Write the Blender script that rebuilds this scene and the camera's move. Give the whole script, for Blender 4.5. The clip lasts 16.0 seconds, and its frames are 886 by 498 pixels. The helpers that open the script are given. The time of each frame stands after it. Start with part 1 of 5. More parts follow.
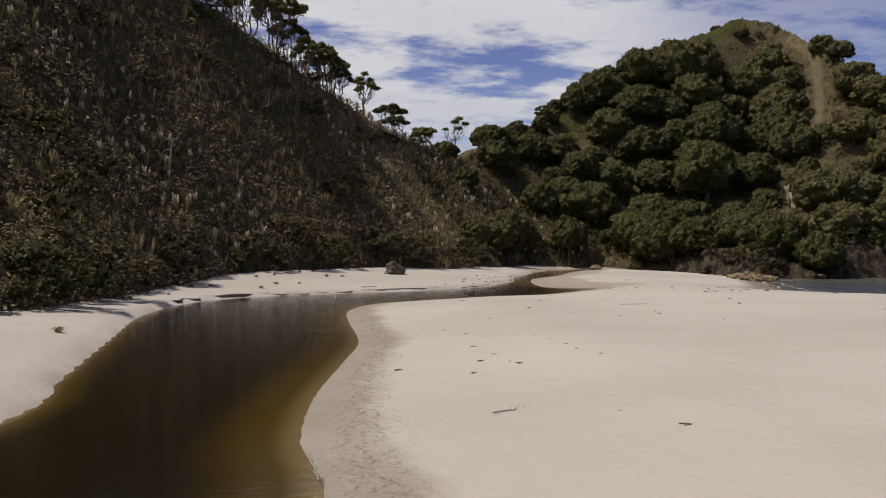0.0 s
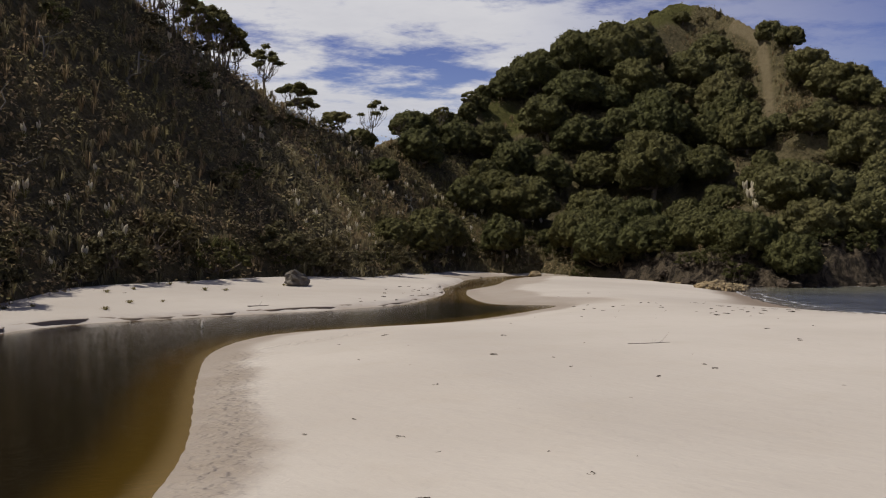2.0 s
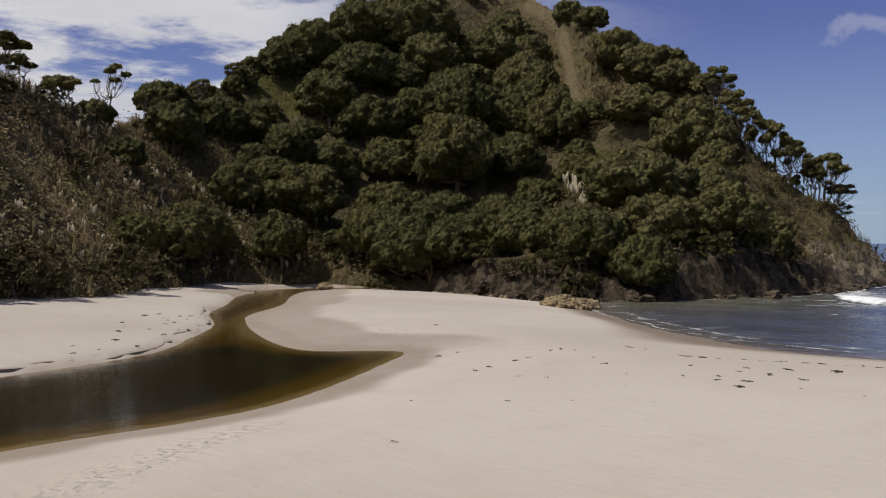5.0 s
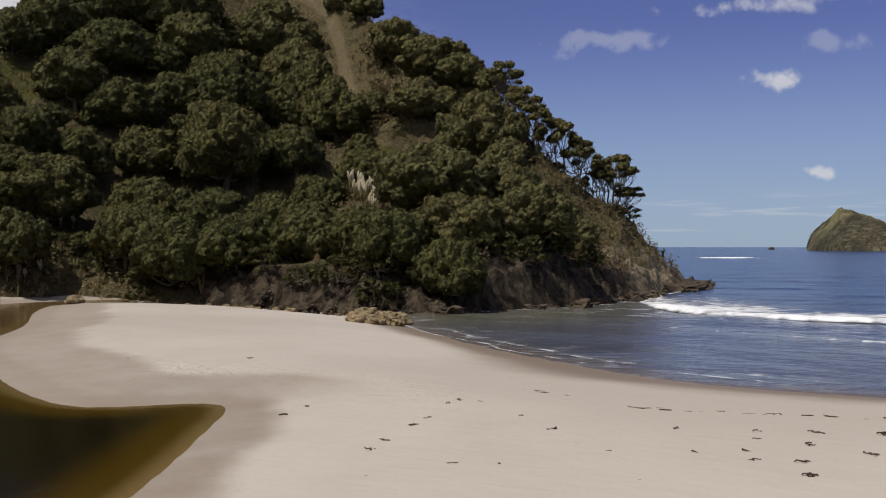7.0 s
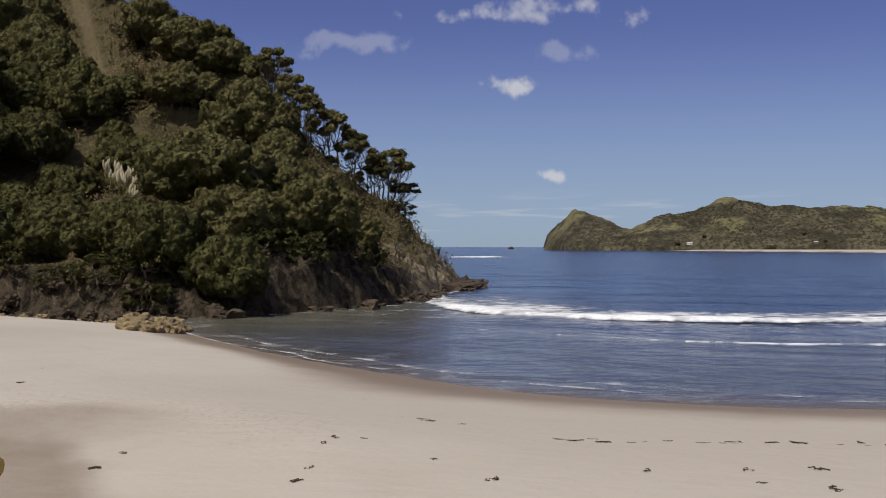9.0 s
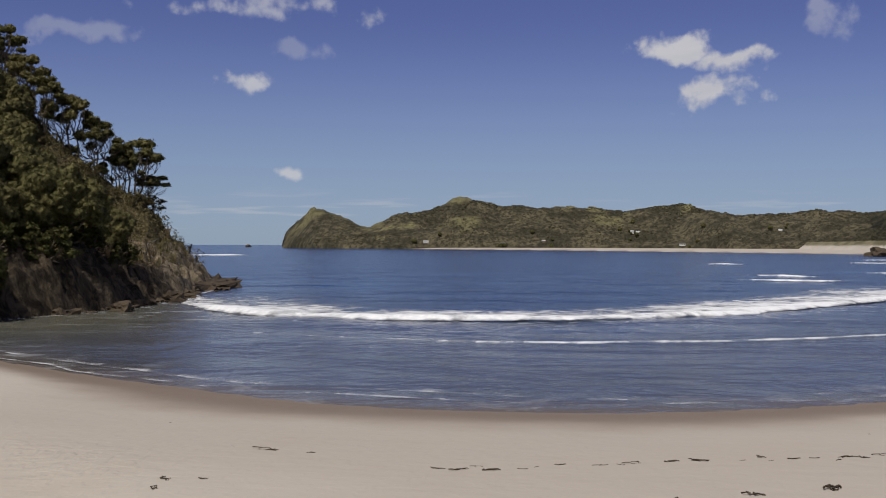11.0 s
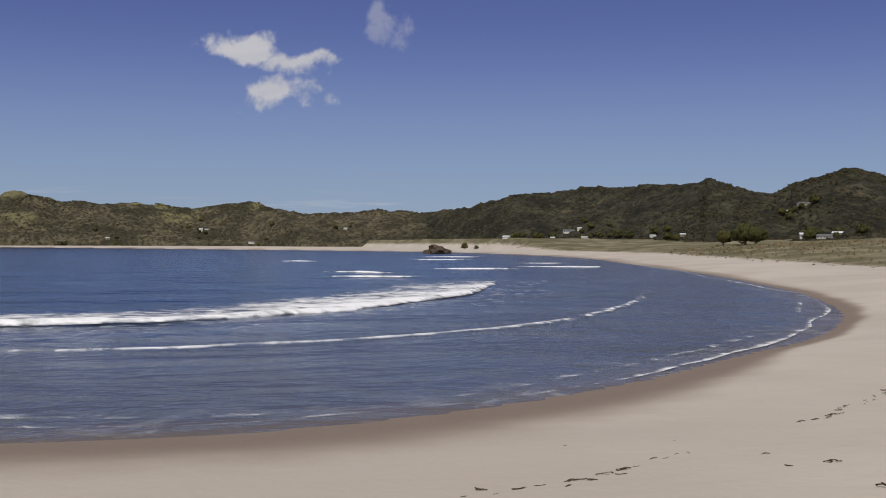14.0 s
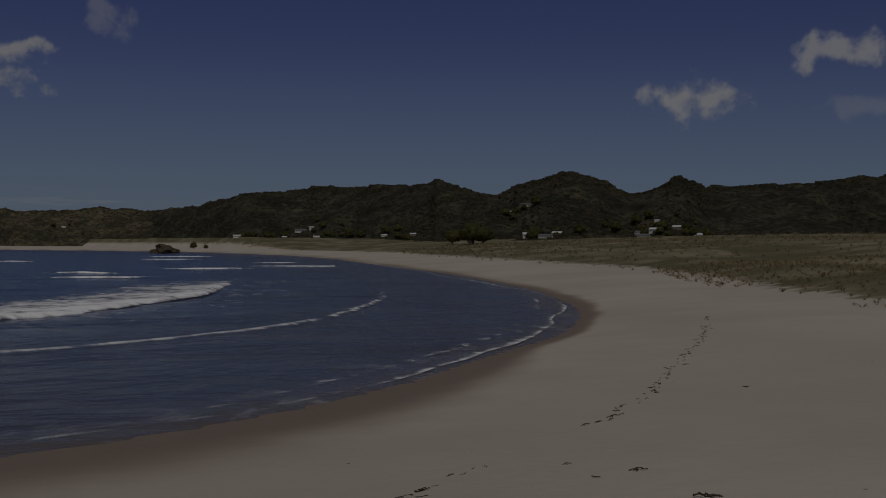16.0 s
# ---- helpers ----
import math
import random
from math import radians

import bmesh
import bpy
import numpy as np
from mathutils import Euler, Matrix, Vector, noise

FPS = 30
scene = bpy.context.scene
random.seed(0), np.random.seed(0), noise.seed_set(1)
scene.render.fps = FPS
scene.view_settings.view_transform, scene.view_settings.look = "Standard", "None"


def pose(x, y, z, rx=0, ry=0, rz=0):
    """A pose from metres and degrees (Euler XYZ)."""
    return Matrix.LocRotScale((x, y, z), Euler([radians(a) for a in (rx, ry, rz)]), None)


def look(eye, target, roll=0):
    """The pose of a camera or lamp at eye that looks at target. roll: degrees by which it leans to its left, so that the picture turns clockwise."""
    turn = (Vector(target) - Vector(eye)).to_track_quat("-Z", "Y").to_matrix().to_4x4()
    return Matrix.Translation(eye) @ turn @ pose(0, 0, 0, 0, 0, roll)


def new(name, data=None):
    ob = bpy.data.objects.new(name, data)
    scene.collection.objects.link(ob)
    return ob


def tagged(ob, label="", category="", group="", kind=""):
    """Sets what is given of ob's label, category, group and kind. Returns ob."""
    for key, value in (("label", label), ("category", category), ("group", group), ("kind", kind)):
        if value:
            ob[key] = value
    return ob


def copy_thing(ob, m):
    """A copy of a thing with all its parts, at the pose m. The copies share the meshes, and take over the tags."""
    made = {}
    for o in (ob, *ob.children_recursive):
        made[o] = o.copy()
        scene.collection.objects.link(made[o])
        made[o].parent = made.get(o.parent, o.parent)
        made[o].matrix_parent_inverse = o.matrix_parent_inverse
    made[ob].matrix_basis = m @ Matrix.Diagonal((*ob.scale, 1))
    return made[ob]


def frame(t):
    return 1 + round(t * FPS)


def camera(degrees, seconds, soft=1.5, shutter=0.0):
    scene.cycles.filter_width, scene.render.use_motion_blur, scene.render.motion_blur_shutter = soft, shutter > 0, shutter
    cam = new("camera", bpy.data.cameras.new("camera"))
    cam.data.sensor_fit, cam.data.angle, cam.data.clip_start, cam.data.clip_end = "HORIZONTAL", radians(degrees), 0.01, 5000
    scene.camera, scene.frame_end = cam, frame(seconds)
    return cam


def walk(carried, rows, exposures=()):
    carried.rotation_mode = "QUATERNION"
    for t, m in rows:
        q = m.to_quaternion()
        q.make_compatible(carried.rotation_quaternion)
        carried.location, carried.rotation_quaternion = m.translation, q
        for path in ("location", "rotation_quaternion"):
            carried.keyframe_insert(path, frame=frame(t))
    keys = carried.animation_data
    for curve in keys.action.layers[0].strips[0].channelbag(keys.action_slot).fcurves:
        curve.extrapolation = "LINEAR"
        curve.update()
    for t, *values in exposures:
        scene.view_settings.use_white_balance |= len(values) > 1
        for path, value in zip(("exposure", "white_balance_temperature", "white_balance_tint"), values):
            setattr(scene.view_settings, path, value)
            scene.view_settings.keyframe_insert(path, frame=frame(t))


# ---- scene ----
from mathutils.bvhtree import BVHTree

cam = camera(43.98, 16.0, soft=1.05)
PATH = [
    (0, (-17.028, -0.757, 5.016), (-16.1526, 1.0414, 5.0028), -0.06),
    (0.5, (-14.422, 4.436, 5.067), (-13.5221, 6.2222, 5.0548), 0.01),
    (1, (-11.912, 9.629, 5.123), (-10.9739, 11.3959, 5.1107), 0.02),
    (1.5, (-9.367, 14.823, 5.170), (-8.3920, 16.5692, 5.1576), 0.00),
    (2, (-6.799, 19.972, 5.220), (-5.7888, 21.6983, 5.2080), -0.01),
    (2.5, (-4.323, 24.875, 5.271), (-3.2749, 26.5781, 5.2592), -0.02),
    (3, (-1.865, 29.655, 5.299), (-0.7721, 31.3298, 5.2869), -0.08),
    (5.5, (9.630, 49.802, 5.650), (11.0749, 51.1850, 5.6400), -0.02),
    (6, (11.541, 53.118, 5.708), (13.0645, 54.4134, 5.6997), -0.02),
    (6.5, (13.299, 55.875, 5.700), (14.8950, 57.0798, 5.6927), 0.03),
    (7, (14.828, 58.253, 5.677), (16.4914, 59.3633, 5.6713), 0.02),
    (7.5, (16.161, 60.271, 5.623), (17.8862, 61.2825, 5.6186), -0.01),
    (8, (17.340, 61.990, 5.571), (19.1217, 62.8991, 5.5660), -0.03),
    (10.5, (22.262, 67.553, 5.324), (24.2297, 67.9114, 5.3168), 0.12),
    (11, (22.831, 68.257, 5.361), (24.8169, 68.4922, 5.3524), 0.14),
    (11.5, (23.623, 68.810, 5.350), (25.6197, 68.9198, 5.3420), 0.18),
    (12, (24.849, 69.148, 5.263), (26.8485, 69.1260, 5.2551), 0.23),
    (12.5, (25.903, 69.413, 5.193), (27.8965, 69.2579, 5.1846), 0.25),
    (13, (26.821, 69.613, 5.153), (28.8007, 69.3296, 5.1440), 0.25),
    (13.5, (27.691, 69.748, 5.108), (29.6478, 69.3356, 5.0982), 0.26),
    (14, (28.466, 69.826, 5.082), (30.3927, 69.2895, 5.0724), 0.22),
    (14.5, (29.262, 69.817, 5.037), (31.1500, 69.1584, 5.0265), 0.17),
    (15, (29.924, 69.829, 5.003), (31.7663, 69.0506, 4.9940), 0.17),
    (15.5, (30.446, 69.860, 4.990), (32.2358, 68.9679, 4.9807), 0.19),
    (16, (31.034, 69.824, 4.999), (32.7735, 68.8374, 4.9904), 0.24),
]
EXPOSURES = [(0, 0.05), (8.0, 0.03), (10.5, -0.14), (14.4, -0.16), (15.0, -0.7), (15.5, -1.32), (16.0, -2.22)]
walk(cam, [(t, look(eye, target, roll)) for t, eye, target, roll in PATH], EXPOSURES)

# ---------------------------------------------------------------- world and sun
SUN_AZ, SUN_EL = -66.0, 61.0  # degrees, clockwise from +y


def build_world():
    world = bpy.data.worlds.new("sky")
    scene.world = world
    world.use_nodes = True
    nt = world.node_tree
    nt.nodes.clear()
    N, L = nt.nodes.new, nt.links.new

    def math_node(op, a, b=None, c=None, clamp=False):
        n = N("ShaderNodeMath")
        n.operation, n.use_clamp = op, clamp
        for i, v in enumerate((a, b, c)):
            if v is None:
                continue
            if isinstance(v, (int, float)):
                n.inputs[i].default_value = v
            else:
                L(v, n.inputs[i])
        return n.outputs[0]

    sky = N("ShaderNodeTexSky")
    sky.sky_type, sky.sun_disc = "NISHITA", False
    sky.sun_elevation, sky.sun_rotation = radians(SUN_EL), radians(SUN_AZ)
    sky.altitude, sky.air_density, sky.dust_density, sky.ozone_density = 0, 0.75, 0.3, 5.0
    tint = N("ShaderNodeMix")
    tint.data_type, tint.blend_type = "RGBA", "MULTIPLY"
    tint.inputs[0].default_value = 1
    L(sky.outputs[0], tint.inputs[6])
    tint.inputs[7].default_value = (0.78, 0.63, 0.87, 1)
    co = N("ShaderNodeTexCoord").outputs["Generated"]
    sep = N("ShaderNodeSeparateXYZ")
    L(co, sep.inputs[0])
    az = math_node("MULTIPLY", math_node("ARCTAN2", sep.outputs[0], sep.outputs[1]), 180 / math.pi)
    el = math_node("MULTIPLY", math_node("ARCSINE", sep.outputs[2]), 180 / math.pi)
    # flat cloud deck: coordinates on a plane overhead
    up = math_node("ADD", math_node("MAXIMUM", sep.outputs[2], 0.0), 0.09)
    deck = N("ShaderNodeCombineXYZ")
    L(math_node("DIVIDE", sep.outputs[0], up), deck.inputs[0])
    L(math_node("DIVIDE", sep.outputs[1], up), deck.inputs[1])

    def fbm(vec, scale, detail, rough):
        n = N("ShaderNodeTexNoise")
        n.inputs["Scale"].default_value, n.inputs["Detail"].default_value, n.inputs["Roughness"].default_value = scale, detail, rough
        L(vec, n.inputs["Vector"])
        return n.outputs["Fac"]

    def ramp(v, lo, hi):
        n = N("ShaderNodeMapRange")
        n.interpolation_type = "SMOOTHSTEP"
        n.inputs[1].default_value, n.inputs[2].default_value = lo, hi
        L(v, n.inputs[0])
        return n.outputs[0]

    band = fbm(deck.outputs[0], 0.75, 10, 0.66)
    tufts = math_node("MULTIPLY_ADD", fbm(deck.outputs[0], 3.4, 8, 0.62), 0.62, -0.31)
    gap_x, gap_y = math_node("MULTIPLY", math_node("SUBTRACT", az, GAP[0]), 1 / GAP[2]), math_node("MULTIPLY", math_node("SUBTRACT", el, GAP[1]), 1 / GAP[3])
    gap = math_node("MULTIPLY", ramp(math_node("ADD", math_node("MULTIPLY", gap_x, gap_x), math_node("MULTIPLY", gap_y, gap_y)), 1.6, 0.0), -0.16)
    cover = math_node("ADD", math_node("ADD", band, tufts), math_node("ADD", math_node("MULTIPLY", ramp(az, 60, 36), 0.12), gap))
    bank = ramp(cover, 0.46, 0.66)
    bank = math_node("MULTIPLY", bank, math_node("MULTIPLY", ramp(az, 58, 44), ramp(az, -170, -130)))
    bank = math_node("MULTIPLY", bank, ramp(el, 2.0, 8.0))
    total = math_node("MULTIPLY", bank, math_node("MULTIPLY_ADD", ramp(az, 32, 44), -0.6, 0.95))
    # scattered fair-weather clouds: bearing, height, half width, half height, density
    small = fbm(co, 22, 8, 0.62)
    edge = fbm(co, 75, 5, 0.65)
    rough_edge = math_node("MULTIPLY_ADD", edge, 1.1, math_node("MULTIPLY", small, 2.2))
    warp_x = math_node("MULTIPLY_ADD", fbm(co, 31, 3, 0.5), 3.6, -1.8)
    shifted = N("ShaderNodeVectorMath")
    L(co, shifted.inputs[0])
    shifted.inputs[1].default_value = (3.1, 7.7, 1.9)
    warp_y = math_node("MULTIPLY_ADD", fbm(shifted.outputs[0], 27, 3, 0.5), 4.4, -2.2)
    for ca, ce, wa, we, den in CLOUDS:
        dx = math_node("ADD", math_node("DIVIDE", math_node("SUBTRACT", az, ca), wa), warp_x)
        dy = math_node("ADD", math_node("DIVIDE", math_node("SUBTRACT", el, ce), we), warp_y)
        r = math_node("SQRT", math_node("ADD", math_node("MULTIPLY", dx, dx), math_node("MULTIPLY", dy, dy)))
        m = ramp(math_node("SUBTRACT", math_node("ADD", rough_edge, -0.30), r), 0.12, 1.05)
        total = math_node("MAXIMUM", total, math_node("MULTIPLY", m, den))
    # low streaks over the sea horizon
    flat = N("ShaderNodeVectorMath")
    flat.operation = "MULTIPLY"
    L(co, flat.inputs[0])
    flat.inputs[1].default_value = (9, 9, 130)
    streak = math_node("MULTIPLY", ramp(fbm(flat.outputs[0], 1.0, 4, 0.5), 0.56, 0.72), math_node("MULTIPLY", ramp(el, 0.3, 1.0), ramp(el, 3.2, 1.6)))
    total = math_node("MAXIMUM", total, math_node("MULTIPLY", streak, 0.35))
    haze = ramp(el, 12.0, -1.0)
    mixh = N("ShaderNodeMix")
    mixh.data_type = "RGBA"
    L(math_node("MULTIPLY", haze, 0.7), mixh.inputs[0])
    L(tint.outputs[2], mixh.inputs[6])
    mixh.inputs[7].default_value = (3.4, 5.0, 6.3, 1)
    cloud_col = N("ShaderNodeMix")
    cloud_col.data_type = "RGBA"
    L(ramp(band, 0.45, 0.8), cloud_col.inputs[0])
    cloud_col.inputs[6].default_value = (7.6, 7.5, 7.7, 1)
    cloud_col.inputs[7].default_value = (6.0, 6.0, 6.5, 1)
    mix = N("ShaderNodeMix")
    mix.data_type = "RGBA"
    L(total, mix.inputs[0])
    L(mixh.outputs[2], mix.inputs[6])
    L(cloud_col.outputs[2], mix.inputs[7])
    bg, out = N("ShaderNodeBackground"), N("ShaderNodeOutputWorld")
    bg.inputs["Strength"].default_value = 0.085
    L(mix.outputs[2], bg.inputs["Color"])
    L(bg.outputs[0], out.inputs[0])


GAP = (28.0, 9.0, 5.0, 2.2)  # a blue hole in the bank: bearing, height, half width, half height
CLOUDS = [
    (73.5, 8.4, 1.5, 0.55, 0.75), (75.4, 3.7, 0.6, 0.35, 0.7), (95.6, 9.9, 2.2, 0.7, 0.9), (97.6, 9.2, 2.3, 0.6, 0.9),
    (97.0, 7.6, 2.2, 0.7, 0.9), (73.7, 12.0, 3.8, 0.6, 0.5), (102.7, 11.2, 1.6, 1.2, 0.3), (75.8, 10.0, 1.0, 0.5, 0.22),
    (64.1, 10.5, 2.6, 0.6, 0.25), (132.5, 7.5, 1.9, 1.0, 0.85), (139.2, 9.4, 2.3, 0.8, 0.75), (140.1, 6.9, 1.6, 0.5, 0.25),
    (160.0, 13.0, 3.0, 1.0, 0.8), (-170.0, 9.0, 4.0, 1.2, 0.8), (-130.0, 15.0, 4.0, 1.5, 0.7),
]
build_world()
sun = new("sun", bpy.data.lights.new("sun", "SUN"))
sun.data.energy, sun.data.angle, sun.data.color = 3.6, radians(0.53), (1.0, 0.95, 0.87)
a, e = radians(SUN_AZ), radians(SUN_EL)
sun.matrix_world = look((math.sin(a) * math.cos(e) * 100, math.cos(a) * math.cos(e) * 100, math.sin(e) * 100), (0, 0, 0))


# ---------------------------------------------------------------- materials
def material(name, rough=0.8, spec=0.3):
    m = bpy.data.materials.new(name)
    m.use_nodes = True
    b = m.node_tree.nodes["Principled BSDF"]
    b.inputs["Roughness"].default_value = rough
    b.inputs["Specular IOR Level"].default_value = spec
    return m, m.node_tree, b


class Nodes:
    """Short names for building node trees."""

    def __init__(self, nt):
        self.nt = nt

    def node(self, kind):
        return self.nt.nodes.new(kind)

    def link(self, a, b):
        self.nt.links.new(a, b)

    def pos(self):
        return self.node("ShaderNodeNewGeometry").outputs["Position"]

    def obj(self):
        return self.node("ShaderNodeTexCoord").outputs["Object"]

    def island(self):
        return self.node("ShaderNodeNewGeometry").outputs["Random Per Island"]

    def objrand(self):
        return self.node("ShaderNodeObjectInfo").outputs["Random"]

    def attr(self, name):
        n = self.node("ShaderNodeAttribute")
        n.attribute_name = name
        return n.outputs["Fac"]

    def stretch(self, vec, k):
        n = self.node("ShaderNodeVectorMath")
        n.operation = "MULTIPLY"
        self.link(vec, n.inputs[0])
        n.inputs[1].default_value = k
        return n.outputs[0]

    def noise(self, vec, scale, detail=4, rough=0.55, distort=0.0):
        n = self.node("ShaderNodeTexNoise")
        n.inputs["Scale"].default_value, n.inputs["Detail"].default_value = scale, detail
        n.inputs["Roughness"].default_value, n.inputs["Distortion"].default_value = rough, distort
        self.link(vec, n.inputs["Vector"])
        return n.outputs["Fac"]

    def ramp(self, v, lo, hi, a=0.0, b=1.0):
        n = self.node("ShaderNodeMapRange")
        n.interpolation_type = "SMOOTHSTEP"
        for i, q in enumerate((lo, hi, a, b)):
            n.inputs[1 + i].default_value = q
        self.link(v, n.inputs[0])
        return n.outputs[0]

    def calc(self, op, a, b):
        n = self.node("ShaderNodeMath")
        n.operation = op
        for i, v in enumerate((a, b)):
            if isinstance(v, (int, float)):
                n.inputs[i].default_value = v
            else:
                self.link(v, n.inputs[i])
        return n.outputs[0]

    def mix(self, f, a, b, mode="MIX"):
        n = self.node("ShaderNodeMix")
        n.data_type, n.blend_type = "RGBA", mode
        for i, v in ((0, f), (6, a), (7, b)):
            if isinstance(v, (int, float)):
                n.inputs[i].default_value = v
            elif isinstance(v, tuple):
                n.inputs[i].default_value = (*v, 1)
            else:
                self.link(v, n.inputs[i])
        return n.outputs[2]

    def bump(self, h, strength, dist, b, over=None):
        n = self.node("ShaderNodeBump")
        n.inputs["Strength"].default_value, n.inputs["Distance"].default_value = strength, dist
        self.link(h, n.inputs["Height"])
        if over is not None:
            self.link(over, n.inputs["Normal"])
        self.link(n.outputs[0], b.inputs["Normal"])
        return n.outputs[0]


def make_sand():
    m, nt, b = material("sand", 0.9, 0.2)
    q = Nodes(nt)
    p = q.pos()
    big, mid, fine = q.noise(p, 0.05, 4), q.noise(p, 0.5, 5), q.noise(p, 9, 5, 0.7)
    dry = q.mix(q.ramp(big, 0.35, 0.65), (0.395, 0.350, 0.300), (0.450, 0.403, 0.348))
    dry = q.mix(q.ramp(mid, 0.45, 0.75, 0, 0.35), dry, (0.385, 0.334, 0.275))
    dry = q.mix(q.ramp(fine, 0.55, 0.8, 0, 0.3), dry, (0.38, 0.315, 0.25))
    wet = q.mix(mid, (0.180, 0.136, 0.098), (0.220, 0.172, 0.126))
    wetness = q.calc("ADD", q.attr("wet"), q.calc("MULTIPLY", q.calc("SUBTRACT", mid, 0.5), 0.35))
    w = q.ramp(wetness, 0.08, 0.95)
    col = q.mix(w, dry, wet)
    back = q.attr("back")
    soil = q.mix(q.ramp(q.noise(p, 0.12, 6), 0.3, 0.7), (0.125, 0.110, 0.062), (0.235, 0.205, 0.128))
    soil = q.mix(q.ramp(q.noise(q.stretch(p, (1, 2.2, 1)), 0.035, 5, 0.65), 0.42, 0.58, 0, 0.85), soil, (0.088, 0.080, 0.038))
    col = q.mix(q.ramp(q.calc("ADD", back, q.calc("MULTIPLY", q.calc("SUBTRACT", mid, 0.5), 0.9)), 0.35, 0.65), col, soil)
    q.link(col, b.inputs["Base Color"])
    q.link(q.ramp(w, 0, 1, 0.92, 0.58), b.inputs["Roughness"])
    ripples = q.noise(q.stretch(p, (1.6, 0.5, 1)), 0.9, 6, 0.6)
    first = q.bump(ripples, 0.35, 0.12, b)
    trod = q.calc("MULTIPLY", q.ramp(q.noise(p, 2.6, 2, 0.5), 0.38, 0.6), q.attr("trodden"))
    second = q.bump(trod, 0.55, 0.12, b, first)
    q.bump(fine, 0.3, 0.02, b, second)
    return m


def make_sea():
    m, nt, b = material("sea_water", 0.16, 0.15)
    q = Nodes(nt)
    p = q.pos()
    shore = q.attr("offshore")
    n1 = q.noise(q.stretch(p, (0.7, 1.4, 1)), 0.03, 5, 0.6)
    deep = q.mix(q.ramp(n1, 0.35, 0.65), (0.005, 0.021, 0.078), (0.011, 0.040, 0.112))
    shallow = q.mix(q.ramp(n1, 0.35, 0.65), (0.054, 0.062, 0.088), (0.070, 0.078, 0.104))
    shallow = q.mix(q.attr("cove"), shallow, (0.098, 0.096, 0.072))
    sandy = q.ramp(shore, 0.0, 0.05, 1.0, 0.0)
    shallow = q.mix(sandy, shallow, (0.115, 0.100, 0.092))
    col = q.mix(q.ramp(shore, 0.12, 0.62), shallow, deep)
    chop = q.noise(q.stretch(p, (0.5, 1.0, 1)), 0.6, 6, 0.6, 0.4)
    # thin foam lace left behind by the breakers
    lace = q.noise(q.stretch(p, (0.8, 0.8, 1)), 0.35, 8, 0.7, 1.2)
    foam = q.calc("MULTIPLY", q.ramp(lace, 0.50, 0.68), q.attr("lace"))
    col = q.mix(foam, col, (0.52, 0.54, 0.55))
    q.link(col, b.inputs["Base Color"])
    q.link(q.ramp(foam, 0, 1, 0.16, 0.8), b.inputs["Roughness"])
    roll = q.noise(q.stretch(p, (1.0, 0.6, 1)), 0.10, 5, 0.6, 0.5)
    zero = q.bump(roll, 0.3, 3.0, b)
    first = q.bump(chop, 0.2, 0.5, b, zero)
    q.bump(q.noise(q.stretch(p, (1, 2.0, 1)), 2.2, 4, 0.6), 0.2, 0.08, b, first)
    b.inputs["IOR"].default_value = 1.333
    return m


def make_stream():
    m, nt, b = material("tannin_water", 0.10, 0.5)
    q = Nodes(nt)
    d = q.attr("depth")
    col = q.mix(q.ramp(d, 0.0, 0.13), (0.17, 0.112, 0.042), (0.058, 0.032, 0.0015))
    col = q.mix(q.ramp(d, 0.12, 0.44), col, (0.0080, 0.0052, 0.0015))
    q.link(col, b.inputs["Base Color"])
    p = q.pos()
    q.bump(q.noise(q.stretch(p, (1, 2.4, 1)), 1.6, 4, 0.6, 0.5), 0.2, 0.05, b)
    b.inputs["IOR"].default_value = 1.333
    return m


def make_leaf(name, dark, light, warm, rough=0.7, share=0.28, spray=1.5):
    """Leaves in rounded sprays, each spray a little different in tone."""
    m, nt, b = material(name, rough, 0.12)
    q = Nodes(nt)
    p = q.pos()
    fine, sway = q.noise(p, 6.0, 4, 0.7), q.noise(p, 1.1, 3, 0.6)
    cell = q.node("ShaderNodeTexVoronoi")
    cell.inputs["Scale"].default_value = spray
    bent = q.node("ShaderNodeVectorMath")
    q.link(q.stretch(p, (1, 1, 1.25)), bent.inputs[0])
    drift = q.node("ShaderNodeCombineXYZ")
    q.link(sway, drift.inputs[0])
    q.link(fine, drift.inputs[1])
    q.link(sway, drift.inputs[2])
    q.link(drift.outputs[0], bent.inputs[1])
    q.link(bent.outputs[0], cell.inputs["Vector"])
    tone = q.node("ShaderNodeSeparateColor")
    q.link(cell.outputs["Color"], tone.inputs[0])
    col = q.mix(q.calc("MULTIPLY", q.calc("ADD", q.island(), tone.outputs[0]), 0.5), dark, light)
    col = q.mix(q.ramp(q.objrand(), 0.2, 1.0, 0, 0.7), col, warm)
    col = q.mix(q.ramp(q.noise(p, 0.08, 3), 0.4, 0.7, 0, 0.35), col, warm)
    # dark gaps between leaves: shade put into the colour where the bump is low
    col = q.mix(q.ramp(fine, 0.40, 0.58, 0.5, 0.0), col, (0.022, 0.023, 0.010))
    q.link(col, b.inputs["Base Color"])
    first = q.bump(q.calc("SUBTRACT", 1.0, cell.outputs["Distance"]), 1.0, 0.75 / spray, b)
    q.bump(fine, 0.9, 0.22, b, first)
    thin(q, b, col, share)
    return m


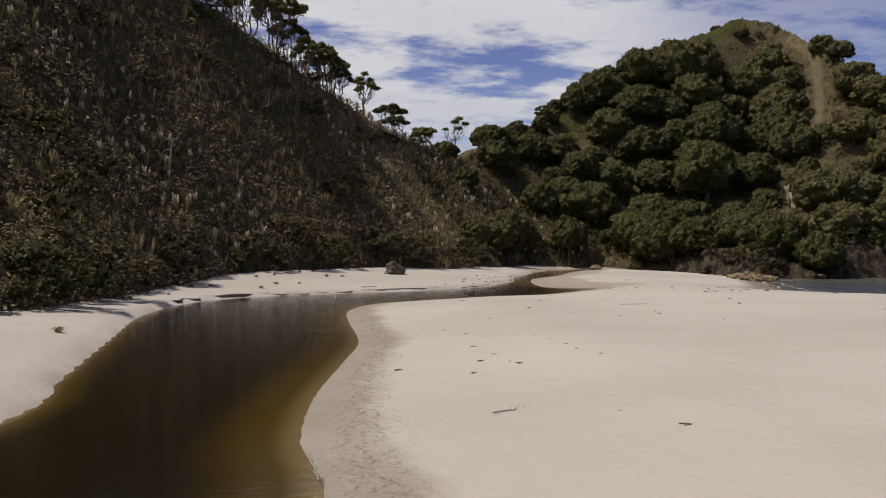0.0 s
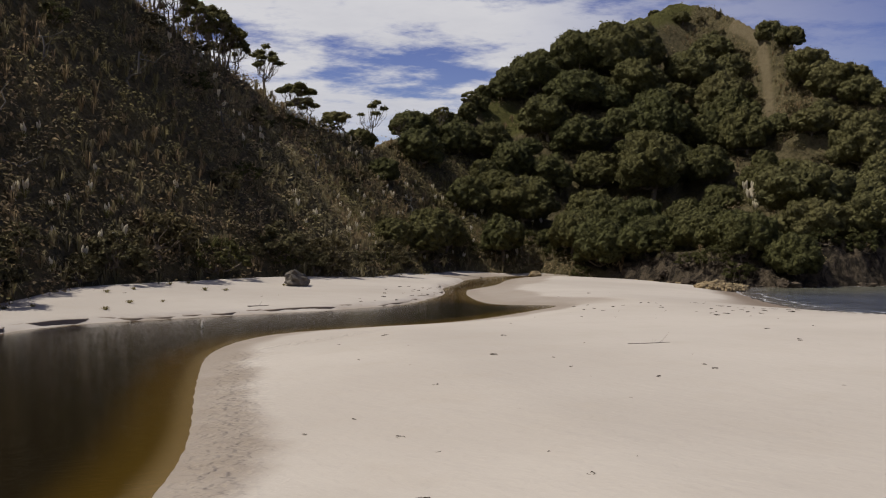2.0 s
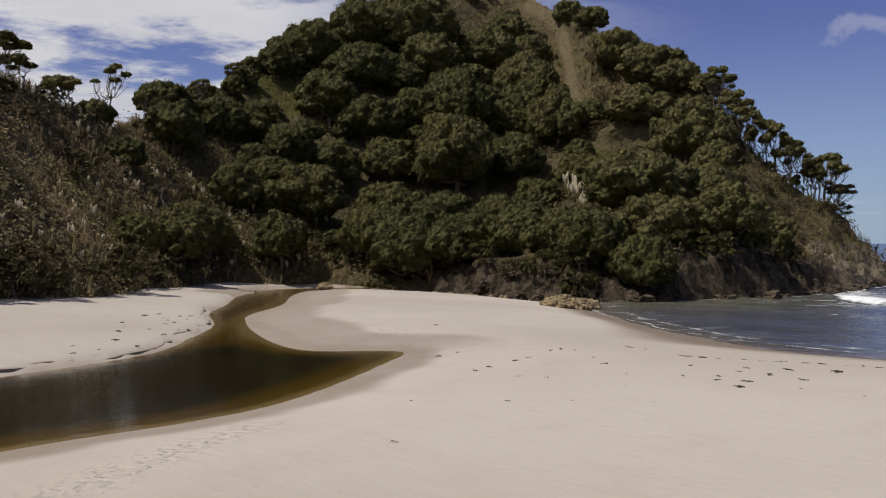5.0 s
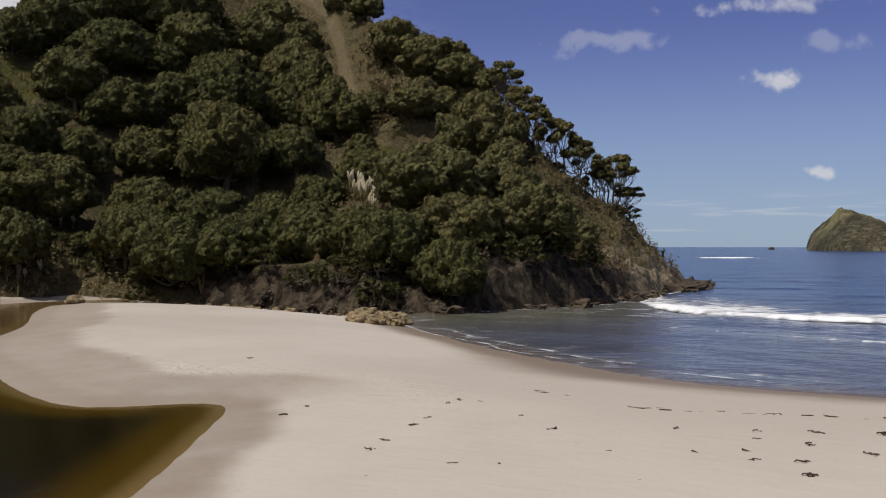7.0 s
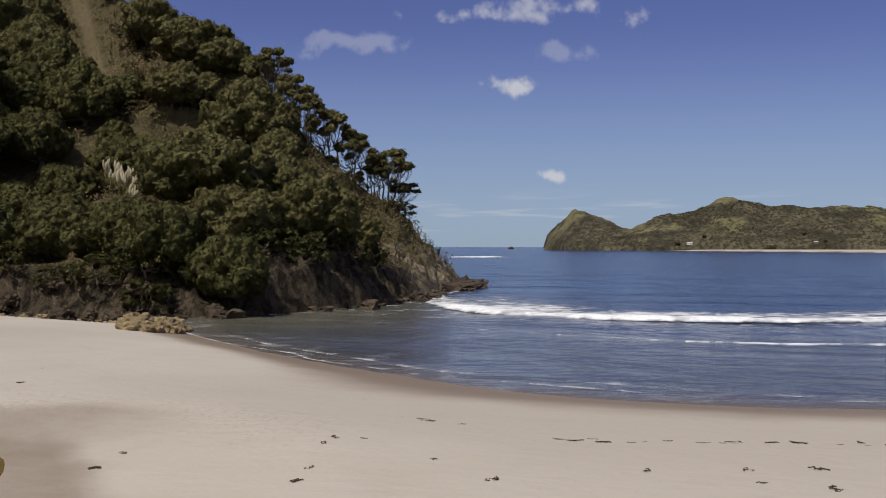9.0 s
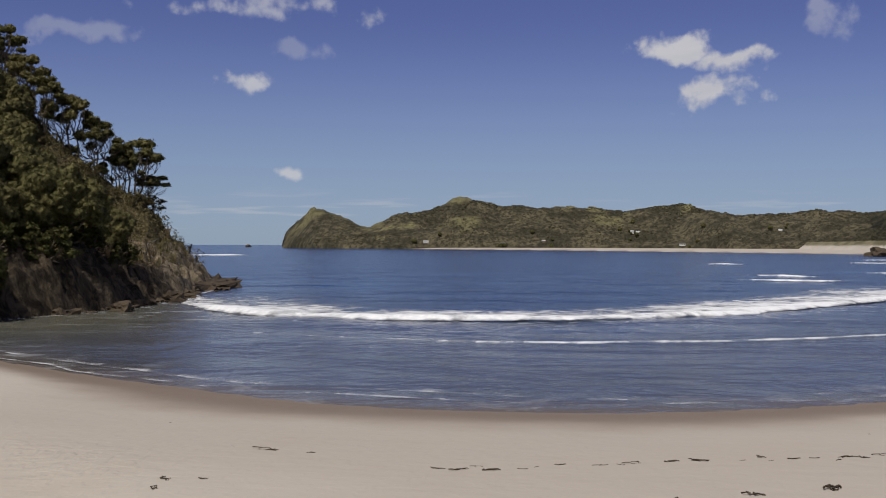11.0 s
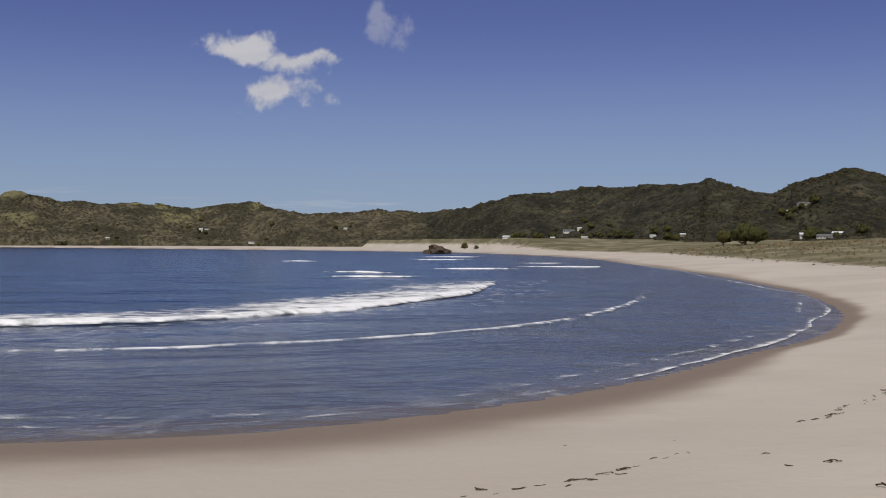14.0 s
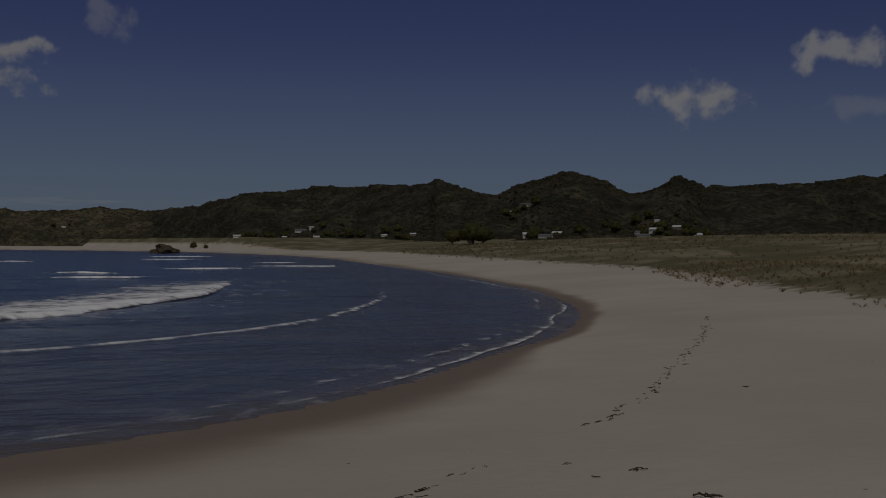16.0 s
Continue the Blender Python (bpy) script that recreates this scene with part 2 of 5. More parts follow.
def thin(q, b, col, share):
    """Lets light through thin leaves."""
    t, mx = q.node("ShaderNodeBsdfTranslucent"), q.node("ShaderNodeMixShader")
    q.link(col, t.inputs["Color"])
    mx.inputs[0].default_value = share
    out = q.nt.nodes["Material Output"]
    q.link(b.outputs[0], mx.inputs[1])
    q.link(t.outputs[0], mx.inputs[2])
    q.link(mx.outputs[0], out.inputs["Surface"])


def make_hill():
    m, nt, b = material("hill_surface", 0.92, 0.15)
    q = Nodes(nt)
    p = q.pos()
    mid, fine = q.noise(p, 0.16, 5, 0.6), q.noise(p, 1.6, 6, 0.65)
    scrub = q.mix(mid, (0.110, 0.088, 0.045), (0.200, 0.160, 0.083))
    scrub = q.mix(q.ramp(fine, 0.4, 0.75), scrub, (0.066, 0.060, 0.027))
    grass = q.mix(fine, (0.080, 0.082, 0.022), (0.145, 0.130, 0.042))
    col = q.mix(q.ramp(q.calc("ADD", q.attr("grass"), q.calc("MULTIPLY", q.calc("SUBTRACT", fine, 0.5), 0.5)), 0.35, 0.65), scrub, grass)
    dirt = q.mix(fine, (0.150, 0.116, 0.064), (0.260, 0.208, 0.120))
    col = q.mix(q.ramp(q.calc("ADD", q.attr("dirt"), q.calc("MULTIPLY", q.calc("SUBTRACT", mid, 0.5), 0.7)), 0.4, 0.7), col, dirt)
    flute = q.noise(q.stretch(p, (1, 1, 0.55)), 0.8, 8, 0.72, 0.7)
    # clefts darkened: shade put into the rock colour in the flute bump's hollows
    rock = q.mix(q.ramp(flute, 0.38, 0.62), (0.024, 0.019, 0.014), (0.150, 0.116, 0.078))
    rock = q.mix(q.ramp(mid, 0.55, 0.8, 0, 0.5), rock, (0.165, 0.122, 0.076))
    # tan rock carries the same painted shade in its clefts
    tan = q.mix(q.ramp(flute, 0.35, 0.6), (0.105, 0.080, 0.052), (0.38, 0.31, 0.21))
    rock = q.mix(q.ramp(q.calc("ADD", q.attr("tan"), q.calc("MULTIPLY", q.calc("SUBTRACT", mid, 0.5), 0.9)), 0.3, 0.7), rock, tan)
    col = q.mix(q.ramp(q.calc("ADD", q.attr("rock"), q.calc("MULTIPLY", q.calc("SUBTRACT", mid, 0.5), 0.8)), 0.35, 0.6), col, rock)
    q.link(col, b.inputs["Base Color"])
    cleft = q.noise(q.stretch(p, (1, 1, 0.5)), 0.33, 9, 0.74, 0.8)
    zero = q.bump(cleft, 1.0, 2.2, b)
    first = q.bump(flute, 0.9, 0.9, b, zero)
    q.bump(fine, 0.8, 0.35, b, first)
    return m


def make_rock(name, dark, light, stain):
    m, nt, b = material(name, 0.88, 0.25)
    q = Nodes(nt)
    p = q.pos()
    mid, fine = q.noise(p, 0.7, 6, 0.65), q.noise(p, 4.5, 6, 0.7)
    col = q.mix(q.ramp(mid, 0.3, 0.7), dark, light)
    col = q.mix(q.ramp(fine, 0.45, 0.75, 0, 0.7), col, stain)
    q.link(col, b.inputs["Base Color"])
    first = q.bump(mid, 0.8, 0.4, b)
    q.bump(fine, 0.7, 0.12, b, first)
    return m


def make_bark(name, dark, light):
    m, nt, b = material(name, 0.9, 0.15)
    q = Nodes(nt)
    p = q.pos()
    n = q.noise(q.stretch(p, (1, 1, 0.25)), 5, 5, 0.65)
    q.link(q.mix(n, dark, light), b.inputs["Base Color"])
    q.bump(n, 0.6, 0.05, b)
    return m


def make_scrub():
    m, nt, b = material("scrub", 0.8, 0.15)
    q = Nodes(nt)
    t = q.attr("tint")
    r = q.island()
    green = q.mix(r, (0.135, 0.115, 0.054), (0.320, 0.270, 0.130))
    brown = q.mix(r, (0.170, 0.126, 0.070), (0.410, 0.307, 0.176))
    straw = q.mix(r, (0.19, 0.16, 0.075), (0.38, 0.32, 0.19))
    col = q.mix(q.ramp(t, 0.42, 0.62), green, brown)
    col = q.mix(q.ramp(t, 0.84, 0.92), col, straw)
    q.link(col, b.inputs["Base Color"])
    thin(q, b, col, 0.6)
    return m


def make_far(name, dark, light, pale, bare):
    m, nt, b = material(name, 0.95, 0.1)
    q = Nodes(nt)
    p = q.pos()
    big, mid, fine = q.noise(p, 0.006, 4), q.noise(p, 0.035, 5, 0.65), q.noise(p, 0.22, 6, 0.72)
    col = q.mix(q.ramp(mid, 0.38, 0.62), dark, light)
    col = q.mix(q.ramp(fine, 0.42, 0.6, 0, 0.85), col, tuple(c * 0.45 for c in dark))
    patch = q.ramp(q.calc("ADD", q.calc("MULTIPLY", big, 0.6), q.calc("MULTIPLY", mid, 0.4)), bare, bare + 0.07)
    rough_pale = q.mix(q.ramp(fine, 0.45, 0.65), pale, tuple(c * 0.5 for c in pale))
    col = q.mix(patch, col, rough_pale)
    col = q.mix(q.ramp(q.calc("ADD", q.attr("open"), q.calc("MULTIPLY", q.calc("SUBTRACT", q.calc("ADD", mid, fine), 1.0), 1.6)), 0.5, 0.95, 0, 0.8), col, rough_pale)
    q.link(col, b.inputs["Base Color"])
    first = q.bump(mid, 0.7, 5.0, b)
    q.bump(fine, 0.9, 2.0, b, first)
    return m


def make_foam():
    m, nt, b = material("sea_foam", 0.8, 0.1)
    q = Nodes(nt)
    p = q.pos()
    n, fine = q.noise(q.stretch(p, (1, 1, 1.5)), 0.6, 7, 0.58, 0.6), q.noise(p, 3.0, 6, 0.7)
    q.link(q.mix(q.ramp(fine, 0.3, 0.7), (0.70, 0.71, 0.73), (0.84, 0.84, 0.84)), b.inputs["Base Color"])
    cover = q.calc("ADD", q.attr("cover"), q.calc("MULTIPLY", q.calc("SUBTRACT", n, 0.5), 1.35))
    q.link(q.ramp(cover, 0.22, 0.88), b.inputs["Alpha"])
    first = q.bump(n, 0.4, 0.25, b)
    q.bump(fine, 0.4, 0.06, b, first)
    return m


def make_plain(name, a, c, scale=3.0, rough=0.7, spec=0.3, through_light=0.0):
    m, nt, b = material(name, rough, spec)
    q = Nodes(nt)
    n = q.noise(q.obj(), scale, 4, 0.6)
    q.link(q.mix(n, a, c), b.inputs["Base Color"])
    q.bump(n, 0.3, 0.03, b)
    if through_light:
        thin(q, b, b.inputs["Base Color"].links[0].from_socket, through_light)
    return m


SAND, SEA, STREAM, HILL, SCRUB, FOAM = make_sand(), make_sea(), make_stream(), make_hill(), make_scrub(), make_foam()
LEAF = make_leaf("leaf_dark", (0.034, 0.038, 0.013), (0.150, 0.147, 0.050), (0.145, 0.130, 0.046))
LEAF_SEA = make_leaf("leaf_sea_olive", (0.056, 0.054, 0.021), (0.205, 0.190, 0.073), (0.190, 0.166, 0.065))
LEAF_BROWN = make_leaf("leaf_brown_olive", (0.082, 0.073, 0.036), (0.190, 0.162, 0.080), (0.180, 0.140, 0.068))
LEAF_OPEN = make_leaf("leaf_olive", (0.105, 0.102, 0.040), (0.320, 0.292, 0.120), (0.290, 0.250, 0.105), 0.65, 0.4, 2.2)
BARK = make_bark("bark", (0.09, 0.07, 0.05), (0.22, 0.18, 0.14))
DEADWOOD = make_bark("weathered_wood", (0.18, 0.155, 0.125), (0.40, 0.36, 0.31))
DEAD_BARK = make_bark("dead_bark", (0.09, 0.08, 0.065), (0.20, 0.18, 0.15))
ROCK = make_rock("cliff_rock", (0.030, 0.022, 0.015), (0.105, 0.078, 0.052), (0.048, 0.036, 0.024))
ROCK_TAN = make_rock("tan_rock", (0.13, 0.095, 0.050), (0.33, 0.250, 0.140), (0.17, 0.125, 0.065))
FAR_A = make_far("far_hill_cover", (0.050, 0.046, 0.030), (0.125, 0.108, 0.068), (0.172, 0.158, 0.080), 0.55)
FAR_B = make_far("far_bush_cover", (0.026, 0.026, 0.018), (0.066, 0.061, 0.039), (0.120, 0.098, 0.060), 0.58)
# distant bush, its leaf colour lightened to stand in for air haze
FAR_TREE = make_leaf("far_bush_leaf", (0.034, 0.033, 0.021), (0.110, 0.098, 0.058), (0.098, 0.080, 0.048), 0.8, 0.1, 0.5)


# ---------------------------------------------------------------- helpers for shapes
def part(name, mesh, mat, parent=None, label=""):
    if isinstance(mesh, bmesh.types.BMesh):
        me = bpy.data.meshes.new(name)
        mesh.to_mesh(me)
        mesh.free()
    else:
        me = mesh
    if not me.materials:
        me.materials.append(mat)
    ob = new(name, me)
    ob.parent = parent
    return tagged(ob, label)


def soup(name, verts, faces, smooth=False, **attrs):
    """A mesh from numpy arrays, with point attributes."""
    me = bpy.data.meshes.new(name)
    faces = np.asarray(faces, dtype=np.int32)
    me.vertices.add(len(verts))
    me.vertices.foreach_set("co", np.asarray(verts, dtype=np.float32).ravel())
    k = faces.shape[1]
    me.loops.add(faces.size)
    me.loops.foreach_set("vertex_index", faces.ravel())
    me.polygons.add(len(faces))
    me.polygons.foreach_set("loop_start", np.arange(0, faces.size, k, dtype=np.int32))
    me.polygons.foreach_set("loop_total", np.full(len(faces), k, dtype=np.int32))
    me.polygons.foreach_set("use_smooth", np.full(len(faces), smooth, dtype=bool))
    for key, val in attrs.items():
        me.attributes.new(key, "FLOAT", "POINT").data.foreach_set("value", np.asarray(val, dtype=np.float32).ravel())
    me.update(calc_edges=True)
    me.validate()
    return me


def hash2(i, j, seed):
    h = (i.astype(np.int64) * 374761393 + j.astype(np.int64) * 668265263 + seed * 982451653) & 0x7FFFFFFF
    h = ((h ^ (h >> 13)) * 1274126177) & 0x7FFFFFFF
    return ((h ^ (h >> 16)) & 0xFFFFFF) / float(0xFFFFFF)


def vnoise(x, y, seed=0):
    i, j = np.floor(x), np.floor(y)
    u, v = x - i, y - j
    u, v = u * u * (3 - 2 * u), v * v * (3 - 2 * v)
    a, b_, c, d = hash2(i, j, seed), hash2(i + 1, j, seed), hash2(i, j + 1, seed), hash2(i + 1, j + 1, seed)
    return (a * (1 - u) + b_ * u) * (1 - v) + (c * (1 - u) + d * u) * v


def fbm2(x, y, scale, octaves=4, seed=0):
    out, amp, tot = np.zeros_like(x, dtype=float), 1.0, 0.0
    for o in range(octaves):
        out += amp * vnoise(x * scale, y * scale, seed + o * 17)
        tot += amp
        amp *= 0.5
        scale *= 2.03
    return out / tot - 0.5


def seg_dist(x, y, line):
    """Distance to a polyline, and the interpolated extra columns at the nearest point."""
    line = np.asarray(line, float)
    best = np.full(x.shape, 1e9)
    extra = np.zeros((line.shape[1] - 2,) + x.shape)
    for p, q in zip(line, line[1:]):
        dx, dy = q[0] - p[0], q[1] - p[1]
        t = np.clip(((x - p[0]) * dx + (y - p[1]) * dy) / (dx * dx + dy * dy), 0, 1)
        d = np.hypot(x - p[0] - t * dx, y - p[1] - t * dy)
        near = d < best
        best = np.where(near, d, best)
        for k in range(extra.shape[0]):
            extra[k] = np.where(near, p[2 + k] + t * (q[2 + k] - p[2 + k]), extra[k])
    return best, extra


def inside(x, y, poly):
    r = np.zeros(x.shape, bool)
    n = len(poly)
    for k in range(n):
        (x1, y1), (x2, y2) = poly[k][:2], poly[(k + 1) % n][:2]
        if y1 == y2:
            continue
        c = ((y1 > y) != (y2 > y)) & (x < (x2 - x1) * (y - y1) / (y2 - y1) + x1)
        r ^= c
    return r


def smoothline(pts, n=6):
    """A polyline rounded off by Catmull-Rom steps."""
    p = np.asarray(pts, float)
    e = np.vstack([2 * p[0] - p[1], p, 2 * p[-1] - p[-2]])
    out = []
    for k in range(1, len(e) - 2):
        for t in np.linspace(0, 1, n, endpoint=False):
            out.append(0.5 * (2 * e[k] + (e[k + 1] - e[k - 1]) * t + (2 * e[k - 1] - 5 * e[k] + 4 * e[k + 1] - e[k + 2]) * t * t
                              + (3 * e[k] - e[k - 1] - 3 * e[k + 1] + e[k + 2]) * t ** 3))
    out.append(p[-1])
    return np.array(out)


def sstep(v, lo, hi):
    t = np.clip((v - lo) / (hi - lo), 0, 1)
    return t * t * (3 - 2 * t)


# ---------------------------------------------------------------- the lie of the land
SHORE = smoothline([(140, 150), (100, 122), (84, 109.5), (73.5, 98.5), (66.0, 89), (61.6, 82), (58.8, 77), (57.8, 72), (57.9, 67), (59.0, 63), (61.4, 57.8), (66, 51), (73, 43),
         (82.5, 32), (99.5, 18.6), (121, 6.4), (140, -2.5), (201, -26), (285, -53), (400, -88), (531, -108), (640, -110), (760, -75),
         (900, 0), (1050, 90), (1200, 200), (1350, 330), (1480, 452), (1650, 420), (2200, 0), (5000, -1500)], 4)
SEA_POLY = [tuple(p) for p in SHORE] + [(5600, 5600), (200, 5600), (200, 240), (180, 160)]
POOL = smoothline([(-40, -12), (-24, 12), (-15, 27.5), (-12.9, 35), (-9.4, 48), (-4.8, 64.6), (1, 76.5), (6, 81.5), (12, 83.4), (18, 85), (24.5, 86.5), (31, 90),
        (36, 95.5), (41.3, 102), (47, 112), (53, 119.5), (62, 131.5), (72, 139.5), (80, 138.5), (80.5, 136.8), (74, 136.5), (66, 129), (56.5, 117), (48, 108.5),
        (44.3, 103.2), (41, 97.5), (37.4, 90), (36.6, 85.8), (39.3, 83), (35, 79.3), (28, 74.5), (23.6, 72.6), (17, 71.6), (12, 69.3), (7.5, 63), (4, 54), (0.3, 43.2),
        (-3.1, 36), (-7, 28), (-9.6, 21.5), (-11, 16), (-16, 4), (-27, -16)], 4)
FOOT = [(-70, -10), (-42, 18), (-23, 42), (-12.8, 56.5), (-6.8, 68.5), (0.6, 83), (10.5, 97.5), (20.5, 104.5), (33, 113.5), (45, 120.5), (58, 137), (70, 146.5), (80, 143), (84, 134),
        (87, 124), (88.5, 114), (92, 109.5), (101, 106.3), (109, 105), (121, 105.5), (138, 109), (150, 111), (158, 113)]
HILL_POLY = FOOT + [(164, 128), (180, 160), (205, 205), (210, 250), (150, 290), (0, 270), (-130, 180), (-140, 20)]
RIDGE = [(-80, 50, 42), (-38, 96, 41), (-10, 111, 36.5), (15, 125, 31), (32, 141, 26), (49, 155, 21), (66, 164, 17.8), (80, 172, 21.5), (94, 181, 29), (108, 186, 36), (126, 192, 43.5),
         (148, 199, 51.5), (158.5, 200.5, 56), (163, 192, 52.5), (158, 172, 42), (152, 158, 35), (145, 138, 25.5), (140, 127, 16.0), (143.5, 120, 9.6), (149, 116.5, 5.6), (154.5, 114, 3.2)]
GULLY = [(68, 138), (76, 139.5), (82.5, 133), (85, 124), (85.5, 116)]  # the hollow between the sand and the bush
DUNE = smoothline([(40, 30), (62, 20), (74, 15.5), (89, 9), (121, -11), (150, -30), (190, -47), (260, -70), (340, -98), (440, -128), (560, -140)], 3)


def hill_height(x, y):
    df, _ = seg_dist(x, y, HILL_POLY + HILL_POLY[:1])
    dr, (h,) = seg_dist(x, y, RIDGE)
    ins = inside(x, y, HILL_POLY)
    u = df / (df + dr + 1e-6)
    cliff = sstep(x, 78, 92)
    bumps = (fbm2(x, y, 0.045, 4, 3) * 6.5 + fbm2(x, y, 0.2, 3, 4) * 3.0) * np.clip(df / 15, 0, 1) * np.clip(dr / 12, 0, 1)
    slope = h * (0.1 * u ** 0.6 + 0.9 * u ** 1.1) + bumps
    rocky = (2.1 + 3.0 * sstep(x, 112, 138) + fbm2(x, y, 0.12, 4, 9) * 3.6) * np.clip((df - 0.2) / (2.4 + 5.0 * sstep(x, 106, 132)), 0, 1) ** 0.8
    crag = (0.22 - np.abs(fbm2(x, y, 0.30, 4, 33))) * 5.0 + fbm2(x, y, 0.75, 3, 21) * 2.0
    rocky += crag * sstep(df, 0.0, 1.2) * sstep(df, 11, 5)
    face = rocky + (h - 2.6) * np.clip(u, 0, 1) ** 1.15 + bumps
    face = np.where(h < 6, np.minimum(face, h + fbm2(x, y, 0.4, 4, 5) * 2), face)
    step_ = face / 1.5 + fbm2(x, y, 0.22, 3, 35) * 1.6
    ledge = (np.floor(step_) + sstep(step_ - np.floor(step_), 0.35, 0.75) - step_) * 1.5
    face = face + ledge * 0.6 * sstep(df, 10, 5) * sstep(df, 0.2, 1.2)
    z = slope * (1 - cliff) + face * cliff
    z = np.where(ins, z + 1.2 * (1 - cliff) * sstep(df, 0, 3), -1.5 - 0.3 * df)
    return z, df, dr, u, ins


def ground_height(x, y):
    ds, _ = seg_dist(x, y, SHORE)
    sea = inside(x, y, SEA_POLY)
    s = np.where(sea, -ds, ds)
    z = np.where(s < 0, np.maximum(-9, 0.055 * s), 1.22 * (1 - np.exp(-s / 8.5)))
    z += np.clip(s - 20, 0, 60) * 0.004 + 0.2 * np.exp(-((s - 15) / 7.0) ** 2) * sstep(y, 100, 84)
    df, _ = seg_dist(x, y, FOOT)
    z += 0.9 * np.exp(-df / 7.0) * sstep(76 - x, 0, 14) * (s > 0)
    z -= 0.85 * np.exp(-(seg_dist(x, y, GULLY)[0] / 5.0) ** 2) * (s > 0)
    dp, _ = seg_dist(x, y, np.vstack([POOL, POOL[:1]]))
    inp = inside(x, y, POOL)
    sd = np.where(inp, -dp, dp)
    dl, _ = seg_dist(x, y, POOL[:64])
    left = dl < dp + 0.3
    bank = 0.75 + np.where(left, 0.26 * sstep(sd, 0, 0.7) + 0.08 * np.maximum(sd, 0), 0.075 * np.maximum(sd, 0))
    z = np.where(inp, 0.75 - np.minimum(1.4, 0.11 * dp), np.minimum(z, bank + 0.002 * np.maximum(sd, 0)))
    # dunes behind the beach
    dd, _ = seg_dist(x, y, DUNE)
    behind = inside(x, y, [tuple(p) for p in DUNE] + [(700, -160), (5000, -200), (5000, -5000), (-5000, -5000), (-5000, 30), (-10, -60)])
    rise = np.where(behind, sstep(dd, 0, 14) * (1.6 + 2.2 * sstep(dd, 5, 60) + 3.4 * sstep(dd, 30, 140)) + fbm2(x, y, 0.07, 4, 31) * 2.2 * sstep(dd, 2, 20), 0)
    z += rise
    z += fbm2(x, y, 0.16, 3, 41) * 0.10 * (s > 3) * sstep(np.abs(sd), 0.3, 5.0)
    return z, s, sd, behind * sstep(dd, -2, 10)


def axis(lo, hi, step, out_lo, out_hi, grow):
    mid = list(np.arange(lo, hi + step, step))
    a, d = [lo], step
    while a[-1] > out_lo:
        d *= grow
        a.append(a[-1] - d)
    b, d = [mid[-1]], step
    while b[-1] < out_hi:
        d *= grow
        b.append(b[-1] + d)
    return np.array(a[:0:-1] + mid + b[1:])


def grid_faces(nx, ny):
    i = np.arange(nx - 1)[None, :] + np.arange(ny - 1)[:, None] * nx
    return np.stack([i, i + 1, i + 1 + nx, i + nx], -1).reshape(-1, 4)


def build_ground():
    xs, ys = axis(-30, 96, 0.6, -5000, 5000, 1.052), axis(6, 124, 0.6, -5000, 5000, 1.052)
    X, Y = np.meshgrid(xs, ys)
    x, y = X.ravel(), Y.ravel()
    z, s, sd, back = ground_height(x, y)
    trail, _ = seg_dist(x, y, [(-10.3, 15), (-9, 19), (-6.2, 26.3), (-3.7, 32.3), (0.7, 41.7), (4.1, 50.8), (6.1, 56.2), (8.8, 61.8), (15.8, 64.8), (23, 69.5)])
    trodden = np.exp(-(trail / 0.6) ** 2) * 1.2 + 0.08
    trodden += 0.7 * np.exp(-((sd - 6.5) / 1.6) ** 2) * sstep(y, 74, 82) * sstep(y, 104, 94) * sstep(x, 33, 36) * sstep(x, 46, 42)
    reach = 1.2 + 6.6 * sstep(y, 36, 66) - 4.6 * sstep(y, 77, 92) + fbm2(x, y, 0.09, 3, 43) * 2.4
    far_bank = seg_dist(x, y, POOL[:64])[0] < np.abs(sd) + 0.3
    flats = sstep(sd + fbm2(x, y, 0.25, 3, 47) * 3.0, 6.0, 4.2) * 0.55 * sstep(y, 76, 86) * (x > 26) * (1 - 0.8 * far_bank)
    wet = np.maximum(sstep(s / reach, 1.45, 0.15) * (sd > 2), np.maximum(sstep(sd + fbm2(x, y, 0.4, 3, 48) * 1.2 + 1.7 * far_bank, 2.6, 1.2) * 0.62, flats))
    lag, _ = seg_dist(x, y, [(42, 96), (47, 104), (58, 114)])
    wet = np.maximum(np.maximum(wet, np.exp(-(lag / 4.0) ** 2) * 0.35), np.exp(-(seg_dist(x, y, GULLY)[0] / 3.5) ** 2))
    ob = part("ground", soup("ground", np.stack([x, y, z], 1), grid_faces(len(xs), len(ys)), True, wet=wet, back=back, trodden=trodden), SAND)
    tagged(ob, "pale sand beach with a wet dark edge and grassy dunes behind", "beach", kind="structure")


